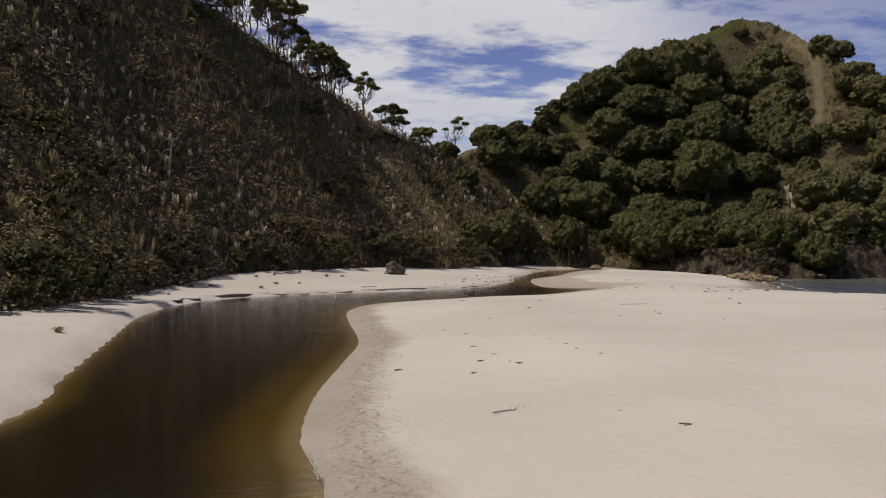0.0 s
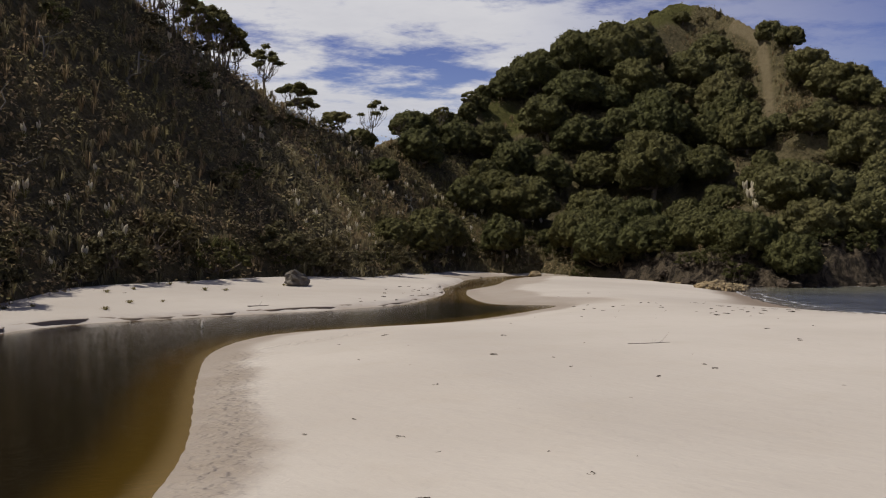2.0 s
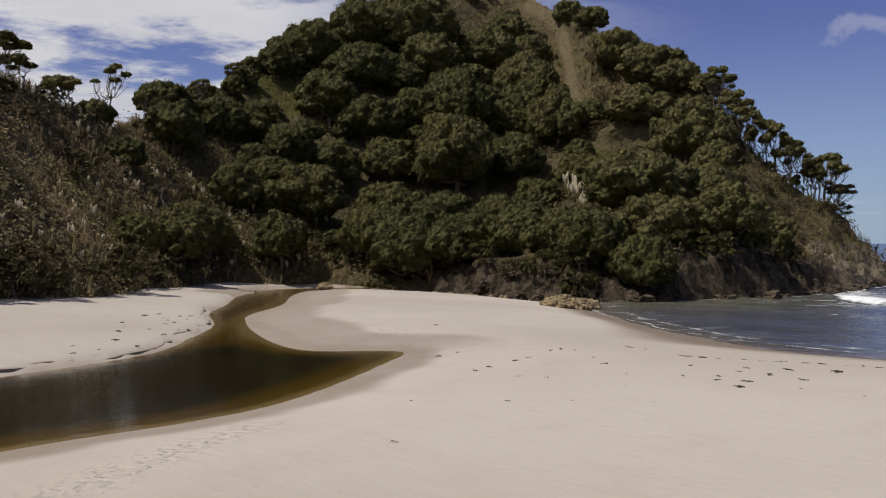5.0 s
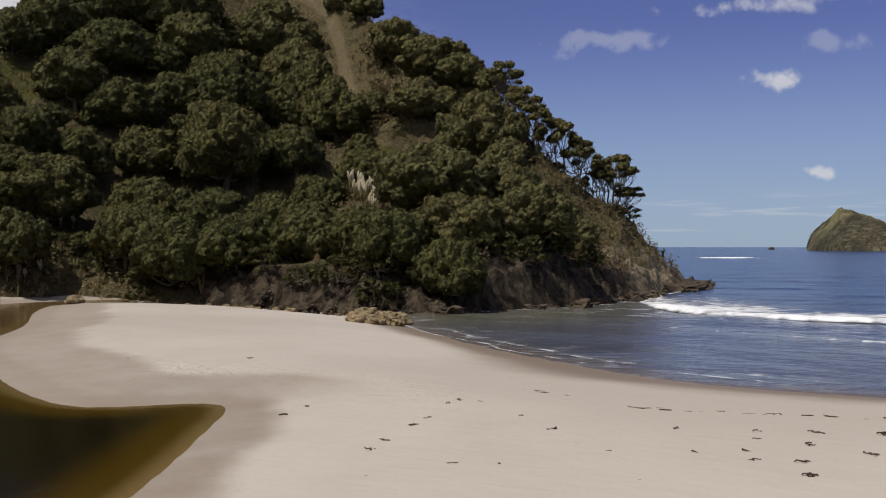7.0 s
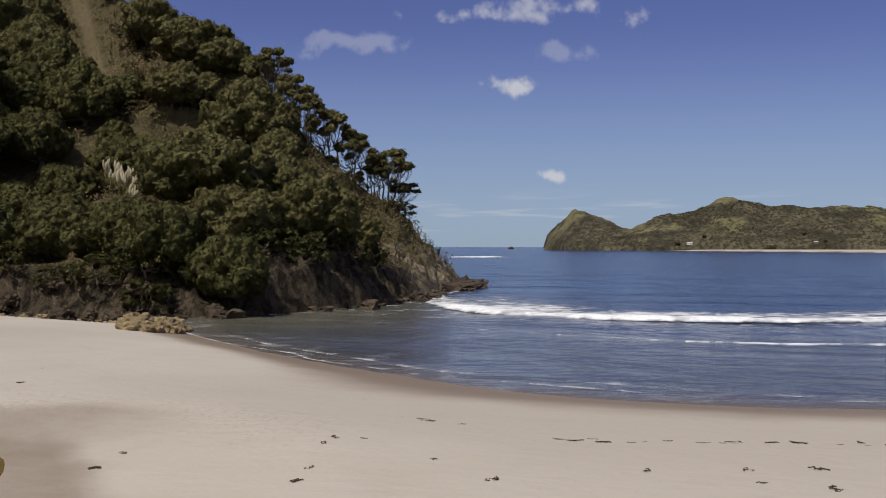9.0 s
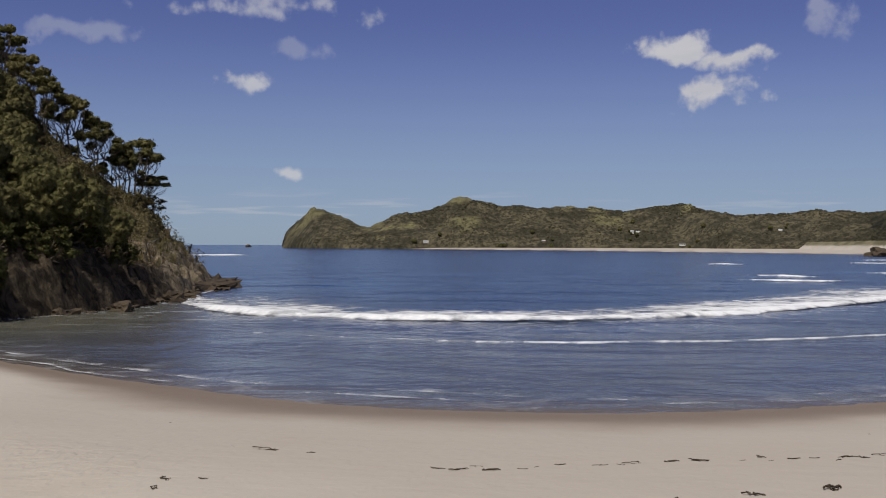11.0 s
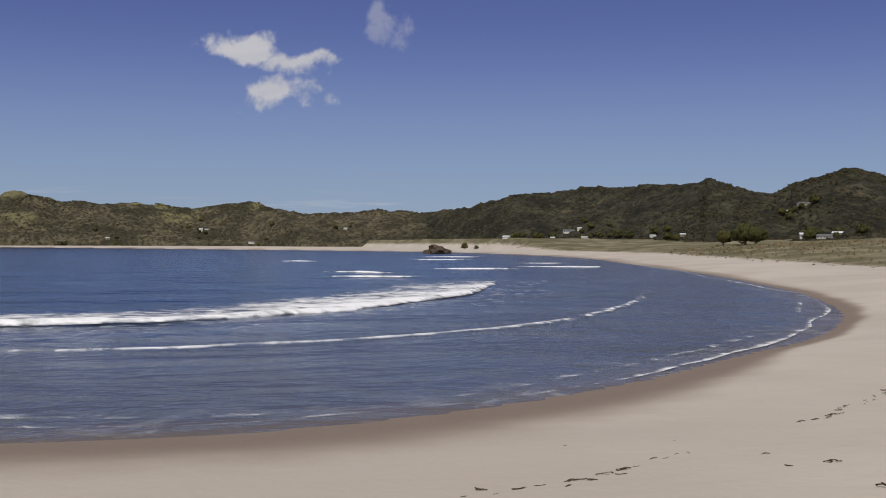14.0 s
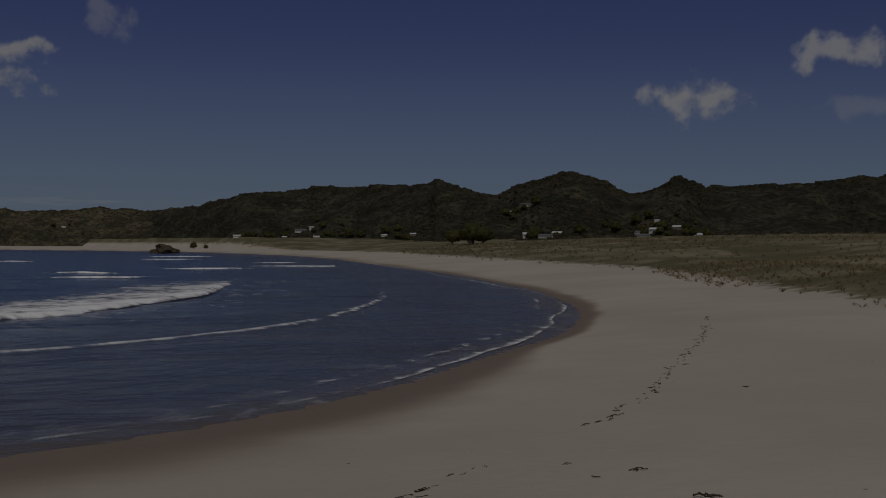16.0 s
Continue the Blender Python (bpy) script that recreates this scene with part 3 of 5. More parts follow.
def build_sea():
    xs, ys = axis(52, 190, 1.0, 40, 5000, 1.05), axis(-20, 125, 1.0, -260, 5000, 1.05)
    X, Y = np.meshgrid(xs, ys)
    x, y = X.ravel(), Y.ravel()
    ds, _ = seg_dist(x, y, SHORE)
    s = np.where(inside(x, y, SEA_POLY), ds, -ds)
    swell = fbm2(x * 0.6 + y * 0.25, y * 0.5 - x * 0.1, 0.16, 3, 77) * 0.35 * sstep(s, 3, 30) * sstep(np.hypot(x - 60, y - 60), 900, 200)
    lace_d, _ = seg_dist(x, y, WAVE_1)
    lace = np.exp(-((lace_d) / 10.0) ** 2) * 0.55 + 0.22 * sstep(s, 7, 1) + 0.05 * sstep(s, 60, 20)
    z = swell + np.clip(-s, 0, 30) * -0.3
    ob = part("sea", soup("sea", np.stack([x, y, z], 1), grid_faces(len(xs), len(ys)), True, offshore=np.clip(s / 90, 0, 1), lace=lace, cove=np.exp(-(seg_dist(x, y, [(84, 109), (96, 103), (116, 103)])[0] / 13.0) ** 2)), SEA)
    tagged(ob, "blue sea with greenish shallows along the beach", "sea", kind="structure")


WAVE_1 = smoothline([(128, 106), (115, 101.5), (103.5, 93), (99.5, 82), (100, 71.5), (103.5, 63), (112, 53.5), (127, 42.5), (150, 31), (171, 23)], 6)
WAVE_2 = smoothline([(92, 94), (86, 87), (82.5, 78), (81.5, 69.5), (84, 60), (89.5, 51), (99, 40), (115, 28.5), (138, 17)], 6)


def build_stream():
    xs, ys = np.arange(-42, 84, 0.6), np.arange(-20, 142, 0.6)
    X, Y = np.meshgrid(xs, ys)
    x, y = X.ravel(), Y.ravel()
    d, _ = seg_dist(x, y, np.vstack([POOL, POOL[:1]]))
    sd = np.where(inside(x, y, POOL), d, -d)
    dl, _ = seg_dist(x, y, POOL[:64])
    depth = (sd / 6.0 + 0.2 * sstep(6 - dl, 0, 5) * sstep(sd, 0.1, 1.2)) * (1 - 0.76 * sstep(y, 86, 95))
    f = grid_faces(len(xs), len(ys))
    keep = (sd[f] > -0.9).any(1)
    f = f[keep]
    used, inv = np.unique(f, return_inverse=True)
    v = np.stack([x, y, np.full_like(x, 0.75)], 1)[used]
    ob = part("stream", soup("stream", v, inv.reshape(-1, 4), True, depth=np.clip(depth[used], 0, 1)), STREAM)
    tagged(ob, "still tannin-brown stream, amber in its shallows", "stream", kind="structure")


def build_bank():
    """The little scarp that the stream has cut into the far bank."""
    p = POOL[23:58]
    d = np.gradient(p, axis=0)
    d /= np.linalg.norm(d, axis=1)[:, None] + 1e-9
    n = np.stack([-d[:, 1], d[:, 0]], 1)
    fine = np.linspace(0, len(p) - 1, len(p) * 6)
    k = np.arange(len(p))
    p, n = (np.stack([np.interp(fine, k, c) for c in v.T], 1) for v in (p, n))
    arc = np.concatenate([[0], np.cumsum(np.linalg.norm(np.diff(p, axis=0), axis=1))])
    wob = fbm2(arc, arc * 0, 0.5, 3, 87) * 0.7
    rise = 0.30 * np.clip(0.62 + 1.8 * fbm2(arc, arc * 0, 0.11, 3, 89), 0, 1)
    rows = []
    for out, lift in ((0.2, None), (0.34, 1.0), (0.42, 1.12), (0.8, 1.0), (1.5, 0.0)):
        q = p + n * (out + wob)[:, None]
        g = ground_height(q[:, 0], q[:, 1])[0]
        z = np.full(len(q), 0.6) if lift is None else np.where(lift > 0, np.maximum(0.76 + rise * lift, g - 0.02), g - 0.03)
        rows.append(np.stack([q[:, 0], q[:, 1], z], 1))
    wet = np.repeat([1.0, 1.0, 0.5, 0.0, 0.0], len(p))
    zero = np.zeros(len(wet))
    ob = part("stream_bank", soup("stream_bank", np.vstack(rows), grid_faces(len(p), 5), False, wet=wet, back=zero, trodden=zero), SAND)
    tagged(ob, "low dark scarp cut into the sand beside the stream", "stream bank", kind="structure")


def build_hill():
    xs = np.concatenate([np.arange(-90, 84, 0.9), np.arange(84, 164, 0.5), np.arange(164, 205, 1.2)])
    ys = np.concatenate([np.arange(0, 100, 0.9), np.arange(100, 128, 0.42), np.arange(128, 262, 1.0)])
    X, Y = np.meshgrid(xs, ys)
    x, y = X.ravel(), Y.ravel()
    z, df, dr, u, ins = hill_height(x, y)
    f = grid_faces(len(xs), len(ys))
    near = ins | (df < 1.5)
    f = f[near[f].all(1)]
    used, inv = np.unique(f, return_inverse=True)
    n = fbm2(x, y, 0.1, 3, 51)
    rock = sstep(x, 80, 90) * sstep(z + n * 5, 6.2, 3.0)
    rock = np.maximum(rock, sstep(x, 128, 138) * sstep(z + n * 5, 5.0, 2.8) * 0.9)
    tr, _ = seg_dist(x, y, TRACK)
    dirt = np.exp(-(tr / 1.3) ** 2) * 0.8
    sm, _ = seg_dist(x, y, GRASS_TOP)
    grass = np.maximum(np.exp(-(sm / 5.0) ** 2), np.exp(-(np.hypot(x - 127, y - 140) / 4.0) ** 2))
    grass = np.maximum(grass, 0.3 * np.exp(-(tr / 2.5) ** 2))
    saddle = np.exp(-(np.hypot(x - 98, y - 178) / 5.0) ** 2)
    grass = np.maximum(grass, saddle)
    grass = np.maximum(grass, sstep(x, 132, 140) * sstep(z, 6, 9) * sstep(y, 128, 122) * 0.25)
    ob = part("hillside", soup("hillside", np.stack([x, y, z], 1)[used], inv.reshape(-1, 4), True, rock=rock[used], tan=sstep(x, 118, 140)[used], dirt=dirt[used], grass=grass[used]), HILL)
    tagged(ob, "steep scrubby hill with a grassy top and a rocky sea cliff", "hill", kind="structure")


TRACK = [(161, 187), (158.5, 177), (155, 172.4), (151, 168), (143.6, 160.6), (136, 152)]
GRASS_TOP = [(112, 189), (128, 194), (148, 200), (158, 201)]


def lies(x, y):
    z, *_ = hill_height(np.array([float(x)]), np.array([float(y)]))
    g, *_ = ground_height(np.array([float(x)]), np.array([float(y)]))
    return float(max(z[0], g[0]))


build_ground()
build_sea()
build_stream()
build_bank()
build_hill()


# ---------------------------------------------------------------- plants
def tube(verts, faces, pts, radii, sides=6):
    """Adds a tapered tube along pts to the lists (quads, a cap of quads at the tip)."""
    pts = np.asarray(pts, float)
    base = len(verts)
    for k, p in enumerate(pts):
        d = pts[min(k + 1, len(pts) - 1)] - pts[max(k - 1, 0)]
        d /= np.linalg.norm(d) + 1e-9
        a = np.cross(d, (0.3, 0.9, 0.2))
        a /= np.linalg.norm(a) + 1e-9
        b_ = np.cross(d, a)
        for j in range(sides):
            w = 2 * math.pi * j / sides
            verts.append(p + (a * math.cos(w) + b_ * math.sin(w)) * radii[k])
    for k in range(len(pts) - 1):
        for j in range(sides):
            o, n = base + k * sides + j, base + k * sides + (j + 1) % sides
            faces.append((o, n, n + sides, o + sides))


def bend(rng, p, q, wob, n=5):
    """Points of a crooked limb from p to q."""
    p, q = np.asarray(p, float), np.asarray(q, float)
    t = np.linspace(0, 1, n)[:, None]
    out = p + (q - p) * t
    out[:, 2] += -np.linalg.norm(q - p) * 0.18 * np.sin(t[:, 0] * math.pi)
    out[1:-1] += rng.normal(0, wob, (n - 2, 3))
    return out


BALL = {}


def ball(n=3):
    """A rounded cube of shared quads, of radius one."""
    if n not in BALL:
        seen, verts, faces = {}, [], []
        g = np.tan(np.linspace(-1, 1, n + 1) * math.pi / 4)

        def spot(p):
            key = tuple(round(c, 4) for c in p)
            if key not in seen:
                seen[key] = len(verts)
                verts.append(np.array(p) / np.linalg.norm(p))
            return seen[key]

        for ax in range(3):
            for side in (-1, 1):
                for i in range(n):
                    for j in range(n):
                        q = []
                        for a_, b_ in ((i, j), (i + 1, j), (i + 1, j + 1), (i, j + 1)):
                            p = [0, 0, 0]
                            p[ax], p[(ax + 1) % 3], p[(ax + 2) % 3] = side, g[a_] * side, g[b_]
                            q.append(spot(p))
                        faces.append(q)
        BALL[n] = (np.array(verts), np.array(faces))
    return BALL[n]


def leaf_quads(rng, centres, normals, size, spread=0.9):
    """One small leafy quad at each centre, turned roughly along its normal."""
    n = normals + rng.normal(0, spread, normals.shape)
    n /= np.linalg.norm(n, axis=1)[:, None] + 1e-9
    a = np.cross(n, rng.normal(0, 1, n.shape))
    a /= np.linalg.norm(a, axis=1)[:, None] + 1e-9
    b_ = np.cross(n, a)
    L = (size * rng.uniform(0.6, 1.4, len(n)))[:, None]
    W = L * rng.uniform(0.35, 0.6, len(n))[:, None]
    v = np.stack([centres - a * L, centres - b_ * W + n * 0.1 * L, centres + a * L, centres + b_ * W + n * 0.1 * L], 1).reshape(-1, 3)
    f = np.arange(len(v)).reshape(-1, 4)
    return v, f


def billow(rng, n, mains, subs):
    """A cauliflower crown of radius about one: the outer skin of many overlapping lobes, and the lobe outward of each corner."""
    d, f = ball(n)
    C, R = [np.zeros(3)], [0.55]
    turn = rng.uniform(0, 6.28)
    for k in range(mains):
        c = 1 - 1.5 * (k + 0.5) / mains + rng.normal(0, 0.05)
        c = min(0.98, max(-0.6, c))
        ph = turn + k * 2.39996 + rng.uniform(-0.4, 0.4)
        C.append(np.array([math.sqrt(1 - c * c) * math.cos(ph), math.sqrt(1 - c * c) * math.sin(ph), c]) * rng.uniform(0.50, 0.74))
        R.append(rng.uniform(0.24, 0.36))

    def skin(C, R):
        C, R = np.array(C), np.array(R)
        along = d @ C.T
        disc = along ** 2 - (C ** 2).sum(1) + R ** 2
        r = np.where(disc > 0, along + np.sqrt(np.maximum(disc, 0)), 0)
        return r.max(1), C[r.argmax(1)]

    base, _ = skin(C, R)
    for k in range(subs):
        c = 1 - 1.7 * (k + 0.5) / subs
        ph = k * 2.39996 + rng.uniform(-0.3, 0.3)
        way = np.array([math.sqrt(1 - c * c) * math.cos(ph), math.sqrt(1 - c * c) * math.sin(ph), c])
        near = (d @ way).argmax()
        r = rng.uniform(0.085, 0.19)
        C.append(way * (base[near] - r * rng.uniform(-0.05, 0.45)))
        R.append(r)
    r, near = skin(C, R)
    r *= np.array([1 + 0.07 * noise.noise(Vector(v) * 11.0 + Vector((turn, 0, 0))) for v in d])
    p = d * r[:, None]
    out = p - near
    return p, f, out / (np.linalg.norm(out, axis=1)[:, None] + 1e-9)


def crown_mesh(name, rng, lobes, per, leaf):
    """Leaf tufts gathered in flattened pads."""
    V, F, S, off = [], [], [], 0
    bv, bf = ball(1)
    for cx, cy, cz, r, flat in lobes:
        at = np.array([cx, cy, cz])
        d = rng.normal(0, 1, (per, 3))
        d[:, 2] = np.abs(d[:, 2]) * 1.1 - 0.35
        d /= np.linalg.norm(d, axis=1)[:, None]
        k = np.array([r, r, r * flat])
        v, f = leaf_quads(rng, at + d * k * rng.uniform(0.6, 1.12, per)[:, None], d + (0, 0, 0.5), leaf, 0.5)
        V.append(v), F.append(f + off), S.append(np.zeros(len(f), bool))
        off += len(v)
        core = bv * k * 0.72 * rng.uniform(0.7, 1.15, (len(bv), 1)) + at
        V.append(core), F.append(bf + off), S.append(np.ones(len(bf), bool))
        off += len(core)
    me = soup(name, np.vstack(V), np.vstack(F))
    me.polygons.foreach_set("use_smooth", np.concatenate(S))
    return me


def dense_tree(seed, wide=5.0, tall=7.0, n=21, subs=135, cards=900, leaf=0.19, mat=None, name="coastal_tree"):
    """A domed tree; its crown is a lumpy skin bristling with leaf tufts."""
    rng = np.random.default_rng(seed)
    root = new(name)
    p, f, out = billow(rng, n, 19, subs)
    size = np.array([wide, wide * rng.uniform(0.85, 1.1), tall * 0.52])
    skin = p * size
    low = skin[:, 2] < -0.28 * tall
    skin[low, 2] = -0.28 * tall + (skin[low, 2] + 0.28 * tall) * 0.25
    skin[:, 2] += tall * 0.50
    # shoots stand out all over, most of all on top
    share = np.clip(out[:, 2] + 0.75, 0.05, None)
    pick = rng.choice(len(skin), cards, p=share / share.sum())
    at = skin[pick] + rng.normal(0, 0.12, (cards, 3)) + out[pick] * rng.uniform(0.0, 0.26, (cards, 1))
    v, q = leaf_quads(rng, at, out[pick] + (0, 0, 0.25), leaf, 0.42)
    me = soup("crown", np.vstack([skin, v]), np.vstack([f, q + len(skin)]))
    me.polygons.foreach_set("use_smooth", np.arange(len(me.polygons)) < len(f))
    verts, faces = [], []
    lean = rng.normal(0, 0.35, 2)
    fork = np.array([lean[0], lean[1], tall * 0.2])
    tube(verts, faces, bend(rng, (0, 0, -1.6), fork, 0.06), np.linspace(0.42, 0.3, 5), 6)
    for k in range(7):
        ph = k * 0.9 + rng.uniform(-0.3, 0.3)
        tube(verts, faces, bend(rng, fork, (wide * 0.6 * math.cos(ph), wide * 0.6 * math.sin(ph), tall * rng.uniform(0.3, 0.5)), 0.2), np.linspace(0.2, 0.06, 5), 4)
    part("trunk", soup("trunk", verts, faces, True), BARK, root)
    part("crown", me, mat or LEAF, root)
    return tagged(root, "dense dark green coastal tree with a domed lumpy crown", "tree", "trees on the headland")


def scrub_tree(seed, wide, tall, mat):
    """A low loose tree of many leafy sprays."""
    rng = np.random.default_rng(seed)
    root = new("scrub_tree")
    lobes = []
    for k in range(30):
        c, ph = rng.uniform(-0.3, 1), k * 2.39996
        rad = wide * math.sqrt(1 - c * c) * rng.uniform(0.5, 1.0)
        lobes.append((rad * math.cos(ph), rad * math.sin(ph), tall * (0.42 + 0.5 * c * rng.uniform(0.7, 1.1)), rng.uniform(0.5, 1.0), rng.uniform(0.6, 0.9)))
    verts, faces = [], []
    fork = np.array([*rng.normal(0, 0.3, 2), tall * 0.22])
    tube(verts, faces, bend(rng, (0, 0, -1.2), fork, 0.06), np.linspace(0.26, 0.18, 5), 6)
    for q in lobes[::4]:
        tube(verts, faces, bend(rng, fork, q[:3], 0.2), np.linspace(0.12, 0.03, 5), 4)
    part("trunk", soup("trunk", verts, faces, True), BARK, root)
    part("crown", crown_mesh("crown", rng, lobes, 26, 0.23), mat, root)
    return tagged(root, "low olive-brown tree with a loose leafy crown in slope scrub", "tree", "trees in the scrub")


def open_tree(seed, tall=7.5, wide=3.6, pads=12, lean=0.8, bare=3, stems=3, low=0.5):
    """Several crooked stems from one foot, fanning out under a broken umbrella of leaf pads."""
    rng = np.random.default_rng(seed)
    root = new("open_tree")
    verts, faces, forks = [], [], []
    V, F, S, off = [], [], [], 0
    for k in range(stems):
        ph = 6.283 * (k + rng.uniform(-0.25, 0.25)) / stems
        reach = wide * rng.uniform(0.18, 0.34)
        fork = np.array([lean * 0.45 + reach * math.cos(ph), reach * math.sin(ph), tall * rng.uniform(0.28, 0.46)])
        line = bend(rng, (0.15 * math.cos(ph), 0.15 * math.sin(ph), -0.8), fork, 0.13, 6)
        tube(verts, faces, line, np.linspace(0.17, 0.09, 6), 6)
        forks.append(fork)
    for k in range(pads):
        ph = k * 2.39996 + rng.uniform(-0.4, 0.4)
        rad = wide * math.sqrt((k + 0.4) / pads) * rng.uniform(0.75, 1.05)
        tip = np.array([lean + rad * math.cos(ph), rad * math.sin(ph), tall * (0.95 - (1 - low) * 0.62 * (rad / wide) ** 2 + rng.normal(0, 0.05))])
        fork = min(forks, key=lambda q: np.hypot(*(q - tip)[:2]) + rng.uniform(0, 0.6))
        limb = bend(rng, fork, tip, 0.22, 6)
        tube(verts, faces, limb, np.linspace(0.085, 0.028, 6), 5)
        r = wide * (rng.uniform(0.18, 0.30) if pads > 15 else rng.uniform(0.30, 0.44))
        for j in range(5):
            tube(verts, faces, bend(rng, limb[3], tip + rng.normal(0, 0.35 * r, 3), 0.1, 4), np.linspace(0.035, 0.012, 4), 4)
        skin, f, out = billow(rng, 7, 10, 50)
        skin = skin * (r, r * rng.uniform(0.8, 1.1), r * (rng.uniform(0.65, 0.9) if pads > 15 else rng.uniform(0.42, 0.6))) + tip + (0, 0, 0.1)
        pick = rng.integers(0, len(skin), 70)
        v, q = leaf_quads(rng, skin[pick] + rng.normal(0, 0.07, (70, 3)) + out[pick] * 0.1, out[pick], 0.15, 0.5)
        V += [skin, v]
        F += [f + off, q + off + len(skin)]
        S += [np.ones(len(f), bool), np.zeros(len(q), bool)]
        off += len(skin) + len(v)
    for k in range(bare):
        ph = rng.uniform(0, 6.28)
        at = forks[rng.integers(stems)]
        tip = at + np.array([math.cos(ph), math.sin(ph), 0.9]) * tall * rng.uniform(0.2, 0.42)
        limb = bend(rng, at, tip, 0.25, 6)
        tube(verts, faces, limb, np.linspace(0.06, 0.012, 6), 4)
        tube(verts, faces, bend(rng, limb[3], limb[3] + rng.normal(0, 0.5, 3) + (0, 0, 0.9), 0.08, 4), np.linspace(0.03, 0.01, 4), 4)
    part("trunk", soup("trunk", verts, faces, True), BARK, root, "pale crooked stems and limbs")
    me = soup("crown", np.vstack(V), np.vstack(F))
    me.polygons.foreach_set("use_smooth", np.concatenate(S))
    part("crown", me, LEAF_OPEN, root)
    return tagged(root, "open wind-bent tree with flat leaf pads on bare limbs", "tree", "trees on the skyline")


def dead_tree(seed, size=3.5):
    rng = np.random.default_rng(seed)
    root = new("dead_tree")
    verts, faces = [], []
    p = np.array([0, 0, -0.4])
    top = np.array([rng.uniform(-1, 1) * size * 0.5, 0, size * 0.6])
    main = bend(rng, p, top, 0.22, 7)
    tube(verts, faces, main, np.linspace(0.15, 0.06, 7), 6)
    for k in range(7):
        at = main[rng.integers(2, 7)]
        d = rng.normal(0, 1, 3)
        d[2] = abs(d[2]) * 0.6
        tube(verts, faces, bend(rng, at, at + d / np.linalg.norm(d) * size * rng.uniform(0.3, 0.7), 0.12, 5), np.linspace(0.055, 0.012, 5), 4)
    part("trunk", soup("trunk", verts, faces, True), DEAD_BARK, root)
    return tagged(root, "dead grey tree with bare twisting branches in scrub", "dead tree", "dead trees on the slope")


def blades(rng, n, reach, height, width, droop=0.5):
    """Curved grass blades from the origin, two quads each."""
    V, F = [], []
    for k in range(n):
        ph, r = rng.uniform(0, 6.283), reach * rng.uniform(0.4, 1.0)
        h = height * rng.uniform(0.6, 1.1)
        o = np.array([math.cos(ph), math.sin(ph), 0])
        s = np.array([-math.sin(ph), math.cos(ph), 0]) * width
        base, mid, tip = o * 0.06, o * r * 0.45 + (0, 0, h), o * r + (0, 0, h * (1 - droop * rng.uniform(0.4, 1.2)))
        i = len(V)
        V += [base - s, base + s, mid - s * 0.8, mid + s * 0.8, tip - s * 0.15, tip + s * 0.15]
        F += [(i, i + 1, i + 3, i + 2), (i + 2, i + 3, i + 5, i + 4)]
    return np.array(V), np.array(F)


def toetoe(seed, plumes):
    rng = np.random.default_rng(seed)
    root = new("pampas_clump")
    v, f = blades(rng, 44, 1.1, 1.0, 0.022)
    part("leaves", soup("leaves", v, f), STRAW, root, "arching green straw leaves")
    for k in range(plumes):
        verts, faces = [], []
        ph, r = rng.uniform(0, 6.28), rng.uniform(0.05, 0.38)
        h = rng.uniform(1.3, 2.1)
        foot, tip = np.array([0.1 * math.cos(ph), 0.1 * math.sin(ph), 0.0]), np.array([r * math.cos(ph), r * math.sin(ph), h])
        d = tip - foot
        pts = [foot + d * t + np.array([0.05, 0.02, 0]) * math.sin(t * 3) for t in (0, 0.4, 0.58, 0.66, 0.76, 0.87, 0.96, 1.0)]
        tube(verts, faces, pts, (0.012, 0.012, 0.03, 0.095, 0.12, 0.10, 0.055, 0.005), 4)
        part("plume", soup("plume", verts, faces, True), PLUME, root, "cream feathery plume")
    return tagged(root, "pampas grass clump with cream feathery plumes", "pampas grass", "pampas clumps on the slope")


STRAW = make_plain("straw_leaves", (0.10, 0.095, 0.035), (0.22, 0.19, 0.085), 2.0, 0.8, 0.1, 0.35)
PLUME = make_plain("plume_cream", (0.60, 0.54, 0.40), (0.78, 0.71, 0.56), 6.0, 0.9, 0.1, 0.55)


def front(x, y):
    """The side of the hill that faces the bay."""
    poly = FOOT + [p[:2] for p in RIDGE[::-1]]
    return inside(x, y, poly)


def spread(rng, n, box, gap):
    """Up to n scattered places in a box, no two closer than gap."""
    cell, seen, out = gap / 1.4142, {}, []
    for x, y in zip(rng.uniform(box[0], box[1], n), rng.uniform(box[2], box[3], n)):
        i, j = int(x // cell), int(y // cell)
        if all(math.hypot(x - p[0], y - p[1]) >= gap for di in (-2, -1, 0, 1, 2) for dj in (-2, -1, 0, 1, 2) for p in seen.get((i + di, j + dj), ())):
            seen.setdefault((i, j), []).append((x, y))
            out.append((x, y))
    return np.array(out)


def standing(ob, x, y, size, turn, sink=0.1, tilt=0.0):
    return copy_thing(ob, pose(x, y, lies(x, y) - sink, tilt, 0, turn) @ Matrix.Scale(size, 4))


def drop(ob):
    """Removes a pattern thing once its copies stand."""
    for o in (*ob.children_recursive, ob):
        bpy.data.objects.remove(o)


# crowns that stand out on the headland: place and half width
LOWER_CROWNS = ((77.4, 156.5, 3.2), (85.4, 153.5, 4.6), (98, 154, 3.4), (92.3, 137.4, 3.7), (108.3, 152.1, 6.1), (117.3, 149.2, 3.7), (101.5, 131.7, 3.3), (107.7, 121.7, 5.5),
                (134, 132.5, 5.2), (92.4, 115.6, 3.2), (103.5, 115.4, 4.6), (122, 121.5, 4.3), (107.9, 143.5, 2.7), (114, 117.5, 4.2), (118, 128, 4.4))
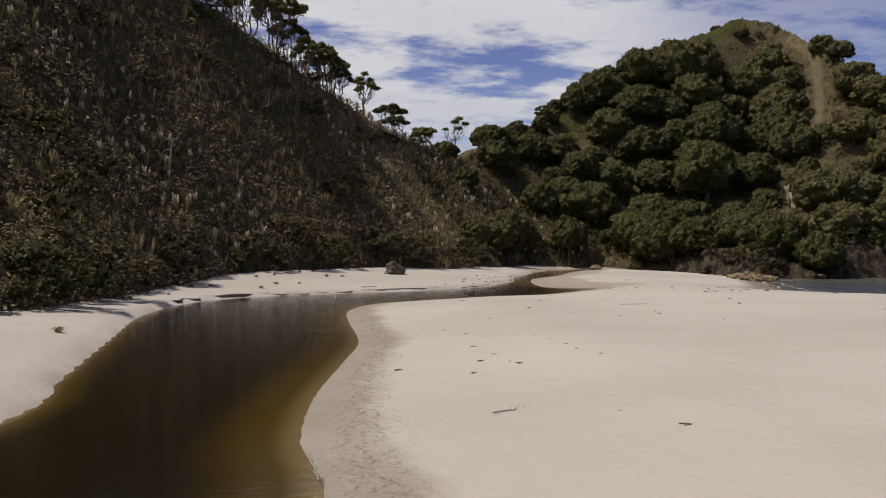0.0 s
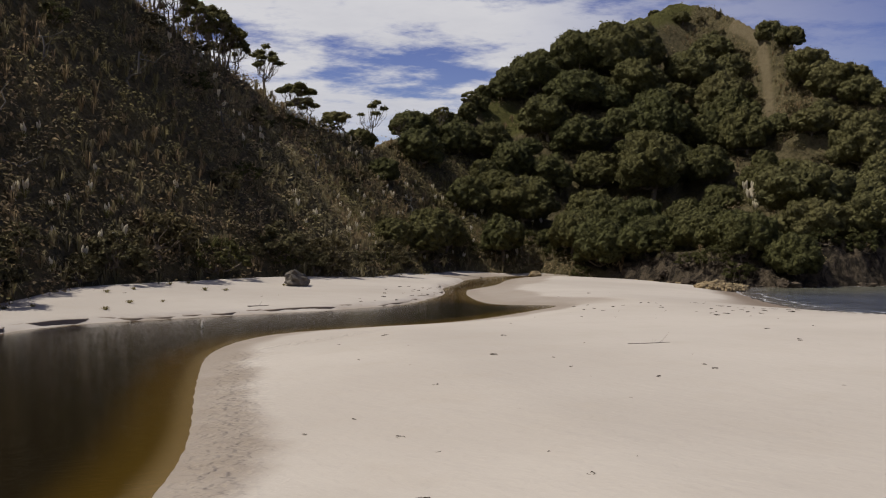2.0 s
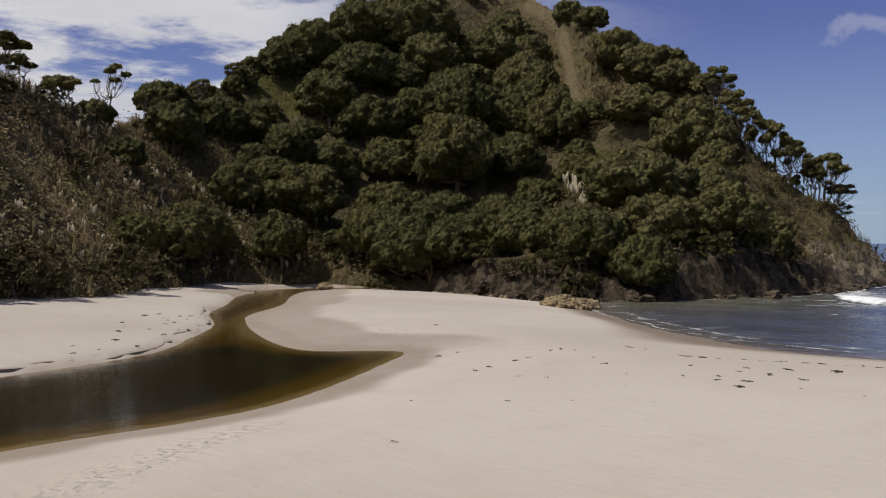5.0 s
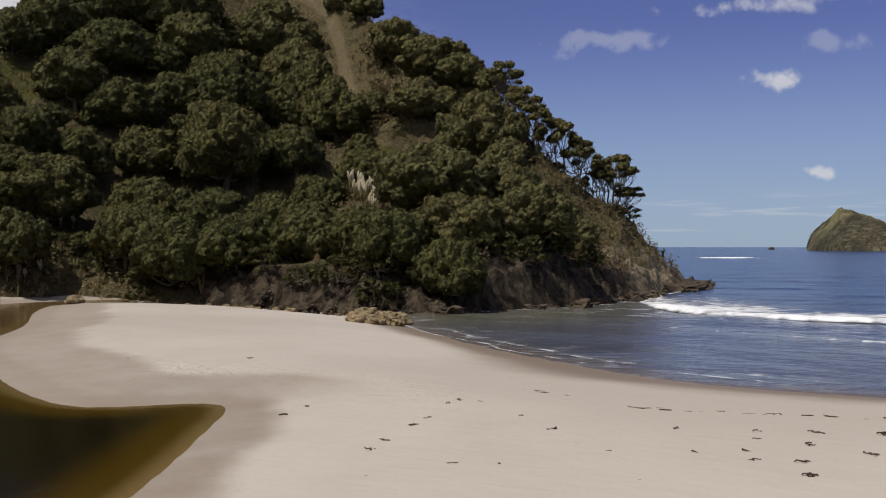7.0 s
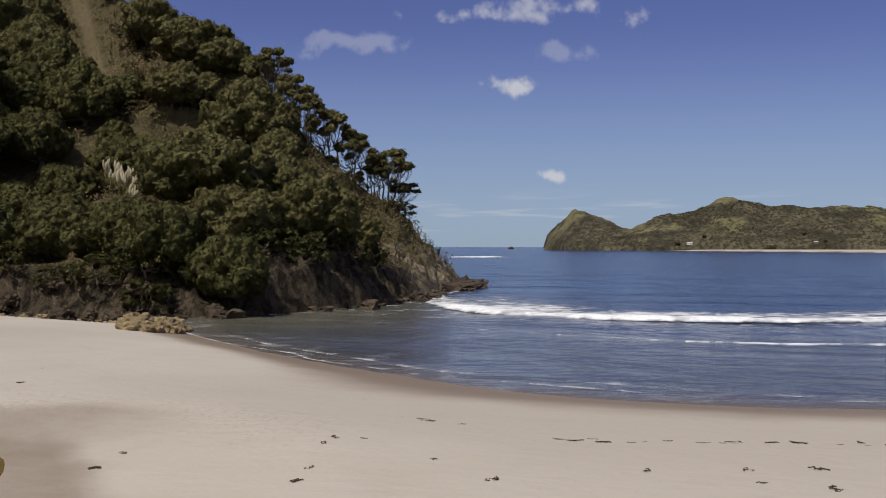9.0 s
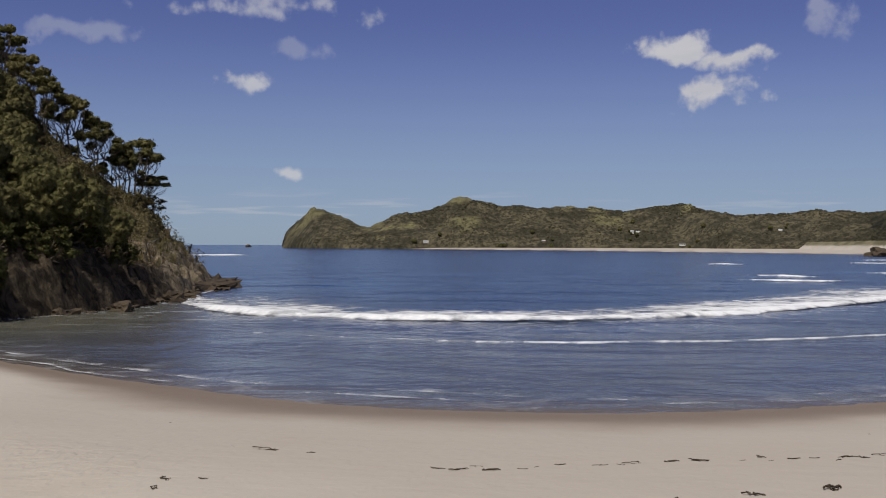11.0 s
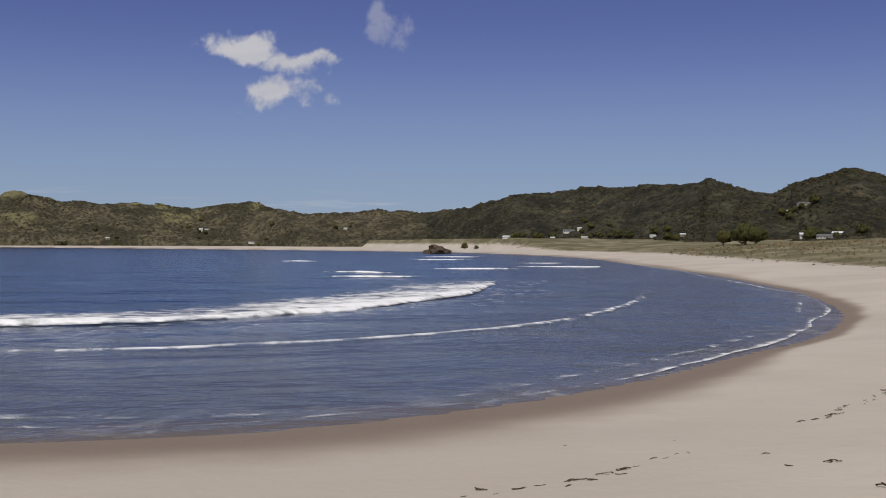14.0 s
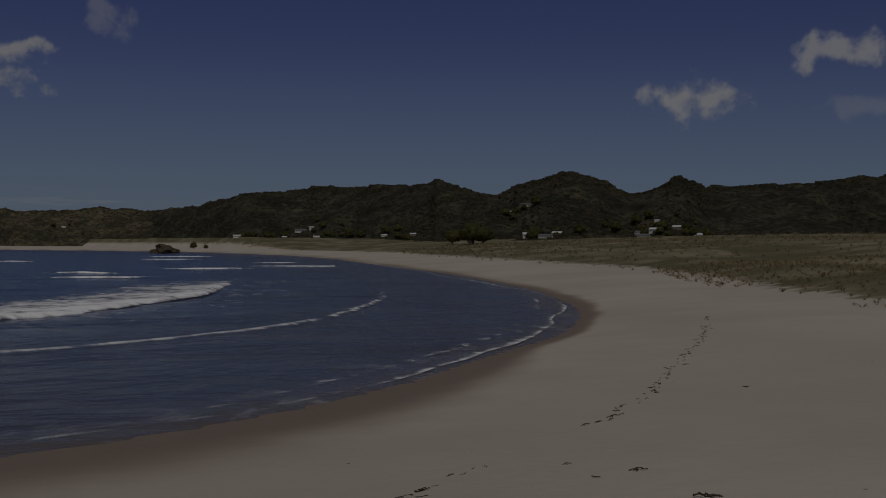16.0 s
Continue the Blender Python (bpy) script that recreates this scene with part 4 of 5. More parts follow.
UPPER_CROWNS = ((127.7, 151.3, 4.7), (139.6, 168.9, 5.2), (141, 178.2, 5.4), (118.3, 161.7, 4.9), (123.2, 172.6, 5.1), (124.2, 181.3, 6.0), (110.8, 174.4, 4.9), (102.1, 171.3, 4.4),
                (105.1, 166.2, 4.4), (106.4, 181.5, 4.4), (117.8, 183.5, 5.0), (131.9, 183.2, 5.2), (154, 185.8, 4.4), (75, 169.1, 3.2), (73.5, 164, 3.6), (82.2, 168.2, 3.4),
                (89.3, 169.6, 3.8), (93.6, 180, 2.2), (148.3, 156, 4.4), (145.6, 147.7, 4.2), (134.3, 143, 3.2), (145.4, 142.5, 3.6), (150.5, 177, 4.0), (133, 160, 5.0))


def plant_headland():
    rng = np.random.default_rng(5)
    kinds = [dense_tree(100 + k, 4.6, rng.uniform(7.0, 8.4)) for k in range(7)]
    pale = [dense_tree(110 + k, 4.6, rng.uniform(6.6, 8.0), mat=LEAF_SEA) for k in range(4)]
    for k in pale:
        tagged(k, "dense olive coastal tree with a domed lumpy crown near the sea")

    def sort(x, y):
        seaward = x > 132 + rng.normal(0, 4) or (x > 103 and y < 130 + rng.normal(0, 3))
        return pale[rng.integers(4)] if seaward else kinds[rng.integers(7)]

    known = np.array(LOWER_CROWNS + UPPER_CROWNS)
    for a_, b_, r in known:
        standing(sort(a_, b_), a_, b_, r / 4.3, rng.uniform(0, 360), 0.9)
    p = spread(rng, 9000, (62, 190, 100, 215), 5.9)
    few = spread(rng, 14000, (62, 190, 100, 215), 3.6)
    few = few[np.hypot(few[:, None, 0] - p[None, :, 0], few[:, None, 1] - p[None, :, 1]).min(1) > 3.9]
    big = np.arange(len(p) + len(few)) < len(p)
    p = np.vstack([p, few])
    x, y = p[:, 0], p[:, 1]
    z, df, dr, u, ins = hill_height(x, y)
    tr, _ = seg_dist(x, y, TRACK)
    top, _ = seg_dist(x, y, GRASS_TOP)
    glade = np.minimum(seg_dist(x, y, [(128, 141), (121, 132.5)])[0], seg_dist(x, y, [(111, 133), (105, 125.5)])[0])
    room = (np.hypot(x[:, None] - known[None, :, 0], y[:, None] - known[None, :, 1]) - known[None, :, 2] * 0.75).min(1)
    ok = ins & (front(x, y) | (dr < 4)) & (df > 1.2) & (tr > 2.5) & (top > 6.5) & (glade > 3.0) & (np.hypot(x - 98, y - 177) > 4.5) & ~((x > 125) & (y < 121.5)) & ~((x > 135) & (y < 128))
    ok &= ~((x < 80) & (rng.uniform(0, 1, len(x)) < 0.5)) & (room > np.where(big, 2.2, 0.6))
    big &= (np.minimum(np.minimum(tr - 3.6, top - 8.0), glade - 4.6) > 0) & (x < 140)
    for (a_, b_), tall_one, crest in zip(p[ok], big[ok], dr[ok]):
        k = rng.uniform(0.66, 0.98) if tall_one else rng.uniform(0.36, 0.58)
        standing(sort(a_, b_), a_, b_, k * (0.6 if crest < 7 and (a_ > 118 or a_ < 99) else 1.0), rng.uniform(0, 360), 0.9)
    # lone trees on the grassy top, down the seaward ridge and along the foot
    lone = ((155, 196, 0.42), (167, 188, 0.75), (164, 182, 0.7), (97, 183, 0.4), (152, 201, 0.3), (172, 195, 0.65), (160, 176, 0.7), (157, 168, 0.65), (154, 160, 0.62), (151, 152, 0.66), (148, 145, 0.6), (146, 138, 0.58),
            (104, 185, 0.62), (112, 187, 0.58), (62, 143, 0.65), (69, 149, 0.7), (77, 147, 0.8), (84.5, 141, 0.75), (88, 131.5, 0.7), (54, 136, 0.6), (79, 169.5, 0.42), (85, 173.5, 0.45), (90, 177, 0.42), (140, 142, 0.6))
    for a_, b_, k in lone:
        standing(sort(a_, b_), a_, b_, k, rng.uniform(0, 360))
    for k in kinds + pale:
        drop(k)
    # low trees within the scrub of the long slope and along its foot
    kinds = [scrub_tree(120 + k, rng.uniform(3.0, 3.8), rng.uniform(4.4, 5.8), LEAF if k < 2 else LEAF_BROWN) for k in range(5)]
    p = spread(rng, 6500, (-30, 74, 40, 166), 4.2)
    x, y = p[:, 0], p[:, 1]
    z, df, dr, u, ins = hill_height(x, y)
    n = fbm2(x, y, 0.06, 3, 8)
    ok = ins & (front(x, y) | (dr < 2)) & (df > 2.0) & ((n > 0.03) | (z > 18) & (n > -0.1) | (x < -2) & (df < 12))
    for a_, b_ in p[ok]:
        standing(kinds[rng.integers(5)], a_, b_, (rng.uniform(0.45, 0.8) if a_ < -1 else rng.uniform(0.26, 0.56)), rng.uniform(0, 360), 0.5)
    p = spread(rng, 9000, (112, 170, 108, 200), 2.5)
    x, y = p[:, 0], p[:, 1]
    z, df, dr, u, ins = hill_height(x, y)
    tr, _ = seg_dist(x, y, TRACK)
    glade = np.minimum(seg_dist(x, y, [(128, 141), (121, 132.5)])[0], seg_dist(x, y, [(111, 133), (105, 125.5)])[0])
    beside = (tr > 1.7) & (tr < 8.5) | (glade > 2.4) & (glade < 6.0) & (rng.uniform(0, 1, len(x)) < 0.6) | (x > 125) & (x < 148) & (y < 127) & (z > 4.5) & (rng.uniform(0, 1, len(x)) < 0.55)
    for a_, b_ in p[ins & (front(x, y) | (dr < 2)) & beside & (seg_dist(x, y, GRASS_TOP)[0] > 5)]:
        standing(kinds[2 + rng.integers(3)], a_, b_, rng.uniform(0.26, 0.5), rng.uniform(0, 360), 0.4)
    for a_, b_, k in ((13, 101, 0.8), (17.5, 105, 0.9), (23, 108, 0.8), (31, 114, 0.9), (2.5, 88, 0.8), (-5.5, 73, 0.85), (-10, 64, 0.9), (37, 117.5, 0.8), (48, 126, 0.9)):
        standing(kinds[rng.integers(5)], a_, b_, k, rng.uniform(0, 360), 0.3)
    for a_, b_ in smoothline(FOOT[11:-3], 3):
        standing(kinds[rng.integers(2)], a_ + (1.8 if a_ < 90 else 0) + rng.normal(0, 0.8), b_ + rng.uniform(2.6, 5.0), rng.uniform(0.35, 0.7), rng.uniform(0, 360), 0.6)
    for a_, b_ in smoothline(FOOT[2:12], 3):
        a_, b_ = a_ - rng.uniform(0.5, 2.0), b_ + rng.uniform(0.3, 1.5)
        standing(kinds[rng.integers(5)], a_, b_, rng.uniform(0.3, 0.6), rng.uniform(0, 360), 0.4)
    for k in kinds:
        drop(k)


# place, size, kind and turn
SADDLE_TREES = ((24.7, 134.1, 1.05, 0, 20), (27.5, 136.4, 0.8, 2, 200), (36.2, 144.5, 0.75, 2, 0), (34.2, 142.5, 0.85, 2, 130), (38, 145.8, 0.6, 0, 250), (43.9, 150.8, 0.82, 1, 60), (48.3, 154.4, 0.68, 3, -60),
                (52.4, 156.8, 0.62, 3, 120), (59.5, 160.5, 0.66, 3, 170), (63.7, 162.8, 0.85, 4, -50), (20.5, 130.5, 0.9, 0, 100), (17, 127, 1.0, 2, 70), (31, 139.8, 0.7, 2, 300), (12, 123, 0.9, 2, 110), (72, 167, 0.55, 2, 210))
POINT_TREES = ((140.5, 130, 0.92, 2, 20), (141.6, 124.6, 0.95, 0, 100), (143, 122.3, 0.9, 2, 210), (145.2, 118.9, 0.88, 0, 310), (146.4, 118.4, 0.62, 3, -30), (144.4, 120.2, 0.75, 2, 45), (143, 134, 0.85, 2, 10), (139.6, 127.2, 0.8, 0, 200),
               (149, 137, 0.8, 0, 60), (153, 147, 0.8, 2, 200), (158, 163, 0.8, 2, 30), (83, 174, 0.45, 0, 10), (92, 180, 0.5, 0, 0))


def plant_skyline():
    kinds = [open_tree(200, 7.5, 3.8, 19, 0.6, 3, 4, 0.1), open_tree(201, 7.5, 2.6, 11, -0.6, 6, 2, 0.3), open_tree(202, 7.0, 3.6, 19, 0.3, 3, 4, 0.2), open_tree(203, 5.0, 3.4, 13, 2.2, 3, 2, 0.5), open_tree(204, 7.5, 2.4, 6, 1.6, 9, 2, 0.55)]
    for x, y, k, kind, turn in SADDLE_TREES + POINT_TREES:
        standing(kinds[kind], x, y, k, turn)
    for k in kinds:
        drop(k)
    dead = [dead_tree(300 + k, 4.2) for k in range(3)]
    for x, y, k, kind, turn in ((4, 100, 1.3, 0, 30), (-6, 97, 1.2, 1, 100), (18, 118, 1.2, 2, 10), (30, 126, 1.0, 0, 200), (46, 140, 1.1, 1, 60), (-14, 84, 1.0, 2, 20), (10, 111, 1.0, 1, 300), (66, 153, 1.0, 0, 60), (136, 112, 0.9, 2, 40), (127, 110, 1.0, 0, 190)):
        standing(dead[kind], x, y, k, turn)
    for k in dead:
        drop(k)


def plant_toetoe():
    rng = np.random.default_rng(13)
    kinds = [toetoe(400, 8), toetoe(401, 11), toetoe(402, 7), toetoe(403, 9)]
    p = spread(rng, 9000, (-45, 92, 40, 160), 1.2)
    x, y = p[:, 0], p[:, 1]
    z, df, dr, u, ins = hill_height(x, y)
    ok = ins & front(x, y) & (df > 1.5) & (fbm2(x, y, 0.07, 3, 63) + 0.3 * fbm2(x, y, 0.4, 2, 65) + 0.10 * np.exp(-(seg_dist(x, y, [(-7, 96), (-1.8, 93.3), (3, 93.5)])[0] / 2.2) ** 2) > 0.085)
    for a_, b_ in p[ok]:
        standing(kinds[rng.integers(4)], a_, b_, rng.uniform(0.45, 0.8), rng.uniform(0, 360), -0.25)
    p = spread(rng, 60, (105.5, 113, 127.5, 135), 0.9)
    for a_, b_ in p[seg_dist(p[:, 0], p[:, 1], [(112, 134), (106, 127)])[0] < 2.0]:
        standing(kinds[rng.integers(4)], a_, b_, rng.uniform(0.9, 1.4), rng.uniform(0, 360), -0.3)
    for k in kinds:
        drop(k)


def plant_scrub():
    """Low scrub and tussock over the slopes, joined."""
    rng = np.random.default_rng(17)
    V, F, T, off = [], [], [], 0
    p = np.vstack([spread(rng, 90000, (-48, 84, 36, 168), 0.7), spread(rng, 34000, (84, 175, 100, 205), 0.95)])
    x, y = p[:, 0], p[:, 1]
    z, df, dr, u, ins = hill_height(x, y)
    tr, _ = seg_dist(x, y, TRACK)
    keep = ins & (front(x, y) | (dr < 3)) & (df > 0.4) & (tr > 1.3) & ((x < 84) | (rng.uniform(0, 1, len(x)) < np.where(tr < 10, 0.98, 0.2)) | ((x > 126) & (y < 132) & (z > 2.8)))
    keep &= ~((x > 88) & (z < 2.8))
    x, y, z, df = x[keep], y[keep], z[keep], df[keep]
    bald = seg_dist(x, y, GRASS_TOP)[0] < 4.5
    tone = np.clip(0.5 + fbm2(x, y, 0.05, 3, 71) * 1.6 + rng.normal(0, 0.13, len(x)), 0, 1)
    for i in range(len(x)):
        if bald[i]:
            v, f = blades(rng, 12, 0.7, 0.4, 0.03)
            t = rng.uniform(0.3, 0.55)
        elif rng.uniform() < 0.4:
            v, f = blades(rng, 15, 0.7, 0.95, 0.032)
            v = v * rng.uniform(0.8, 1.5)
            t = min(1.0, tone[i] + 0.25)
        else:
            d = rng.normal(0, 1, (40, 3))
            d[:, 2] = np.abs(d[:, 2])
            d /= np.linalg.norm(d, axis=1)[:, None]
            r = rng.uniform(0.5, 1.5) * rng.uniform(0.8, 1.1)
            v, f = leaf_quads(rng, d * (r, r, r * 1.35) * rng.uniform(0.6, 1.1, (40, 1)), d + (0, 0, 0.6), 0.09 + 0.07 * r, 0.45)
            t = tone[i]
        V.append(v + (x[i], y[i], z[i] - 0.05)), F.append(f + off), T.append(np.full(len(v), t))
        off += len(v)
    ob = part("scrub", soup("scrub", np.vstack(V), np.vstack(F), tint=np.concatenate(T)), SCRUB)
    tagged(ob, "low olive and brown scrub with straw tussocks on the slopes", "scrub", kind="stuff")


def plant_dunes():
    rng = np.random.default_rng(19)
    V, F, T, off = [], [], [], 0
    p = np.vstack([spread(rng, 15000, (48, 150, -45, 22), 1.15), spread(rng, 9000, (110, 420, -200, -5), 3.4)])
    x, y = p[:, 0], p[:, 1]
    z, s, sd, back = ground_height(x, y)
    keep = (back > 0.02) & (fbm2(x, y, 0.1, 3, 81) + back * 0.3 > 0.0) & (s > 12)
    for a_, b_, c in zip(x[keep], y[keep], z[keep]):
        v, f = blades(rng, 9, 0.6, 0.2, 0.020, 0.7)
        k = rng.uniform(0.6, 1.3) * (1 + np.hypot(a_ - 60, b_ - 20) / 150)
        V.append(v * k + (a_, b_, c - 0.03)), F.append(f + off), T.append(np.full(len(v), np.clip(rng.normal(0.84, 0.16), 0.3, 1)))
        off += len(v)
    ob = part("dune_grass", soup("dune_grass", np.vstack(V), np.vstack(F), tint=np.concatenate(T)), SCRUB)
    tagged(ob, "straw-coloured marram tufts on the sand dunes", "dune grass", kind="stuff")


plant_headland()
plant_skyline()
plant_toetoe()
plant_scrub()
plant_dunes()


# ---------------------------------------------------------------- far land
def far_range(name, knots, near, front_pow, mat, label, cover, seed, flat=1.0, opened=()):
    """A range of hills: its crest line, sloping down towards the bay and away behind."""
    crest = smoothline(knots, 16)
    rows = 64
    v = np.linspace(0, 1.25, rows)
    eye = np.array([30.0, 69.0])
    P = crest[None, :, :2] * np.ones((rows, 1, 1))
    close = near + (0.95 - near) * np.exp(-((np.arange(len(crest)) / 55.0) ** 2))
    k = np.where(v[:, None] < 1, close + (1 - close) * v[:, None], 1 + (v[:, None] - 1) * 0.6)
    P = eye + (P - eye) * k[:, :, None]
    prof = np.where(v < 1, v ** front_pow, 1 - (v - 1) * 1.2)
    Z = flat + (crest[None, :, 2] - flat) * prof[:, None]
    X, Y = P[..., 0], P[..., 1]
    body = np.clip(v * 4, 0, 1)[:, None] * np.clip((1.02 - v) * 5, 0, 1)[:, None]
    Z = Z + fbm2(X, Y, 0.012, 4, seed) * crest[None, :, 2] * 0.55 * body
    Z = Z + np.abs(fbm2(X, Y, 0.09, 3, seed + 3)) * cover * np.clip(v * 3, 0, 1)[:, None] + fbm2(X, Y, 0.31, 2, seed + 9) * cover * 0.28 * np.clip(v * 3, 0, 1)[:, None]
    Z = Z + fbm2(X, Y, 0.045, 3, seed + 5) * cover * 1.6 * np.clip(v * 3, 0, 1)[:, None] * np.clip(crest[None, :, 2] / 20, 0, 1)
    Z[0] = -2
    op = np.zeros_like(Z)
    for ox, oy, orr in opened:
        op = np.maximum(op, np.exp(-(np.hypot(X - ox, Y - oy) / orr) ** 2))
    ob = part(name, soup(name, np.stack([X, Y, Z], -1).reshape(-1, 3), grid_faces(len(crest), rows), True, open=op.ravel()), mat)
    return tagged(ob, label, "hills", kind="structure")


FAR_1 = far_range("far_headland", [(1484, 462, 1), (1480, 455, 20), (1470, 441, 33), (1456, 422, 44), (1447, 410, 54), (1438, 398, 51), (1420, 362, 40), (1402, 328, 27), (1408, 290, 41), (1412, 262, 47), (1416, 238, 53), (1419, 211, 66),
          (1420, 180, 59), (1425, 121, 52), (1424, 60, 51), (1424, 7, 49), (1420, -40, 54), (1419, -72, 55), (1365, -100, 46), (1312, -122, 38), (1300, -187, 43), (1240, -240, 41), (1176, -272, 42), (1100, -300, 42)],
          0.90, 0.75, FAR_A, "distant hills with scrub and pale grass above the bay", 5.0, 91, 2.0, ((1440, 400, 60), (1402, 325, 35), (1419, 215, 25), (1340, 200, 40)))
FAR_2 = far_range("far_ridge", [(1290, -200, 4), (1250, -225, 24), (1150, -262, 40), (1066, -290, 52), (1047, -338, 60), (985, -365, 59), (918, -388, 59), (860, -385, 56), (814, -371, 56), (780, -378, 47), (749, -384, 41), (716, -386, 47), (690, -389, 51.5), (675, -402, 54),
          (662, -418, 48), (651, -434, 40), (640, -448, 45), (629, -462, 50), (660, -510, 49), (682, -551, 51), (621, -610, 56), (590, -635, 58), (540, -720, 60), (450, -820, 60), (300, -900, 58)],
          0.58, 1.35, FAR_B, "dark bush-covered hills behind the beach settlement", 5.5, 95, 3.0, ((640, -210, 30), (560, -190, 25), (733, -185, 24), (588, -299, 16)))


def far_woods():
    """Bush over the far hills: countless small clumps, joined."""
    rng = np.random.default_rng(43)
    bv, bf = ball(1)
    V, F, off = [], [], 0
    for land, count, lo, hi in ((FAR_1, 9000, 1.0, 2.3), (FAR_2, 13000, 1.0, 2.3)):
        n = len(land.data.vertices)
        co = np.empty(n * 3, np.float32)
        land.data.vertices.foreach_get("co", co)
        co = co.reshape(-1, 3)
        wide = n // 64
        row = np.clip(np.where(rng.uniform(0, 1, count) < 0.35, rng.normal(50, 2.0, count), rng.uniform(3, 53, count)), 3, 53)
        colm = rng.uniform(0, wide - 1.001, count)
        i, j = row.astype(int), colm.astype(int)
        u, w = (row - i)[:, None], (colm - j)[:, None]
        p = (co[i * wide + j] * (1 - w) + co[i * wide + j + 1] * w) * (1 - u) + (co[(i + 1) * wide + j] * (1 - w) + co[(i + 1) * wide + j + 1] * w) * u
        bare = np.maximum(np.exp(-(np.hypot(p[:, 0] - 1435, p[:, 1] - 385) / 75) ** 2), np.exp(-(np.hypot(p[:, 0] - 1419, p[:, 1] - 213) / 22) ** 2))
        p = p[(p[:, 2] > 4) & (fbm2(p[:, 0], p[:, 1], 0.012, 3, 47) - 0.4 * bare > -0.12)] - (0, 0, 0.5)
        for at in p:
            r = rng.uniform(lo, hi)
            V.append(bv * (r, r, r * rng.uniform(0.7, 1.1)) * rng.uniform(0.7, 1.25, (len(bv), 1)) + at)
            F.append(bf + off)
            off += len(bv)
    ob = part("far_woods", soup("far_woods", np.vstack(V), np.vstack(F), True), FAR_TREE)
    tagged(ob, "dark bush covering the distant hills", "woods", kind="stuff")


far_woods()


# ---------------------------------------------------------------- surf
def breaker(name, line, rise, back, seed, label, cover_front=1.0, cover_back=0.35, ends=8.0):
    """A broken wave: a steep foaming front along a line, with foam trailing behind it."""
    p = smoothline(line, 3)
    d = np.gradient(p, axis=0)
    d /= np.linalg.norm(d, axis=1)[:, None] + 1e-9
    n = np.stack([-d[:, 1], d[:, 0]], 1)
    arc = np.concatenate([[0], np.cumsum(np.linalg.norm(np.diff(p, axis=0), axis=1))])
    fade = np.clip(np.minimum(arc, arc[-1] - arc) / ends, 0, 1)
    prof = [(-0.6, 0.02, 0.6), (-0.2, 0.5, 0.95), (0.2, 0.95, 1.0), (0.7, 1.0, 0.92), (1.5, 0.75, 0.8), (2.6, 0.45, 0.72), (4.3, 0.22, 0.66), (7.0, 0.10, 0.55), (10.0, 0.03, 0.15)]
    off = np.array([q[0] for q in prof])
    off = np.where(off > 0, off * back / 10.0, off * 0.8)
    wob = fbm2(arc, arc * 0, 0.30, 3, seed) * 0.7 + fbm2(arc, arc * 0, 0.06, 3, seed + 1) * 2.0
    X = p[:, 0] + n[:, 0] * (off[:, None] + wob[None, :])
    Y = p[:, 1] + n[:, 1] * (off[:, None] + wob[None, :])
    bumps = fbm2(X, Y, 0.9, 4, seed + 2)
    H = rise * (0.55 + 0.9 * (fbm2(arc, arc * 0, 0.13, 3, seed + 5) + 0.5)) * fade
    Z = 0.05 + np.array([q[1] for q in prof])[:, None] * H[None, :] * (1 + 0.2 * bumps)
    c = np.array([q[2] for q in prof])[:, None]
    cover = (cover_back + (cover_front - cover_back) * c) * (0.35 + 0.65 * fade)[None, :] * np.array([0.7, 1, 1, 1, 1, 0.95, 0.9, 0.85, 0.4])[:, None]
    cover = cover * np.clip(0.95 + 0.7 * fbm2(arc, arc * 0, 0.22, 3, seed + 8), 0.7, 1.08)[None, :]
    root = new(name)
    root.matrix_world = pose(p[len(p) // 2][0], p[len(p) // 2][1], 0)
    for piece, lo, hi in (("crest", 0, 5), ("foam_trail", 4, len(prof))):
        P = np.stack([X, Y, Z], -1)[lo:hi].reshape(-1, 3) - np.array([p[len(p) // 2][0], p[len(p) // 2][1], 0])
        part(piece, soup(piece, P, grid_faces(len(p), hi - lo), True, cover=cover[lo:hi].ravel()), FOAM, root)
    return tagged(root, label, "wave", "breaking waves")


def swash(name, line, wide, cover, seed, label, z=0.06):
    """Thin foam left at the water's edge."""
    p = smoothline(line, 4)
    d = np.gradient(p, axis=0)
    d /= np.linalg.norm(d, axis=1)[:, None] + 1e-9
    n = np.stack([-d[:, 1], d[:, 0]], 1)
    arc = np.concatenate([[0], np.cumsum(np.linalg.norm(np.diff(p, axis=0), axis=1))])
    t = np.linspace(0, 1, 7)
    wob = fbm2(arc, arc * 0, 0.11, 4, seed) * 2.2
    w = wide * (0.5 + 1.2 * (fbm2(arc, arc * 0, 0.08, 3, seed + 3) + 0.5))
    X = p[:, 0] + n[:, 0] * (t[:, None] * w[None, :] + wob[None, :])
    Y = p[:, 1] + n[:, 1] * (t[:, None] * w[None, :] + wob[None, :])
    patch = np.clip(0.75 + 1.6 * fbm2(arc, arc * 0, 0.05, 3, seed + 7), 0.55, 1)
    c = cover * np.array([0.9, 1.0, 0.85, 0.7, 0.55, 0.4, 0.1])[:, None] * patch[None, :]
    g, s_, *_ = ground_height(X.ravel(), Y.ravel())
    Z = np.maximum(g.reshape(X.shape), 0) + z
    ob = part(name, soup(name, np.stack([X, Y, Z], -1).reshape(-1, 3), grid_faces(len(p), 7), True, cover=c.ravel()), FOAM)
    return tagged(ob, label, "foam", kind="stuff")


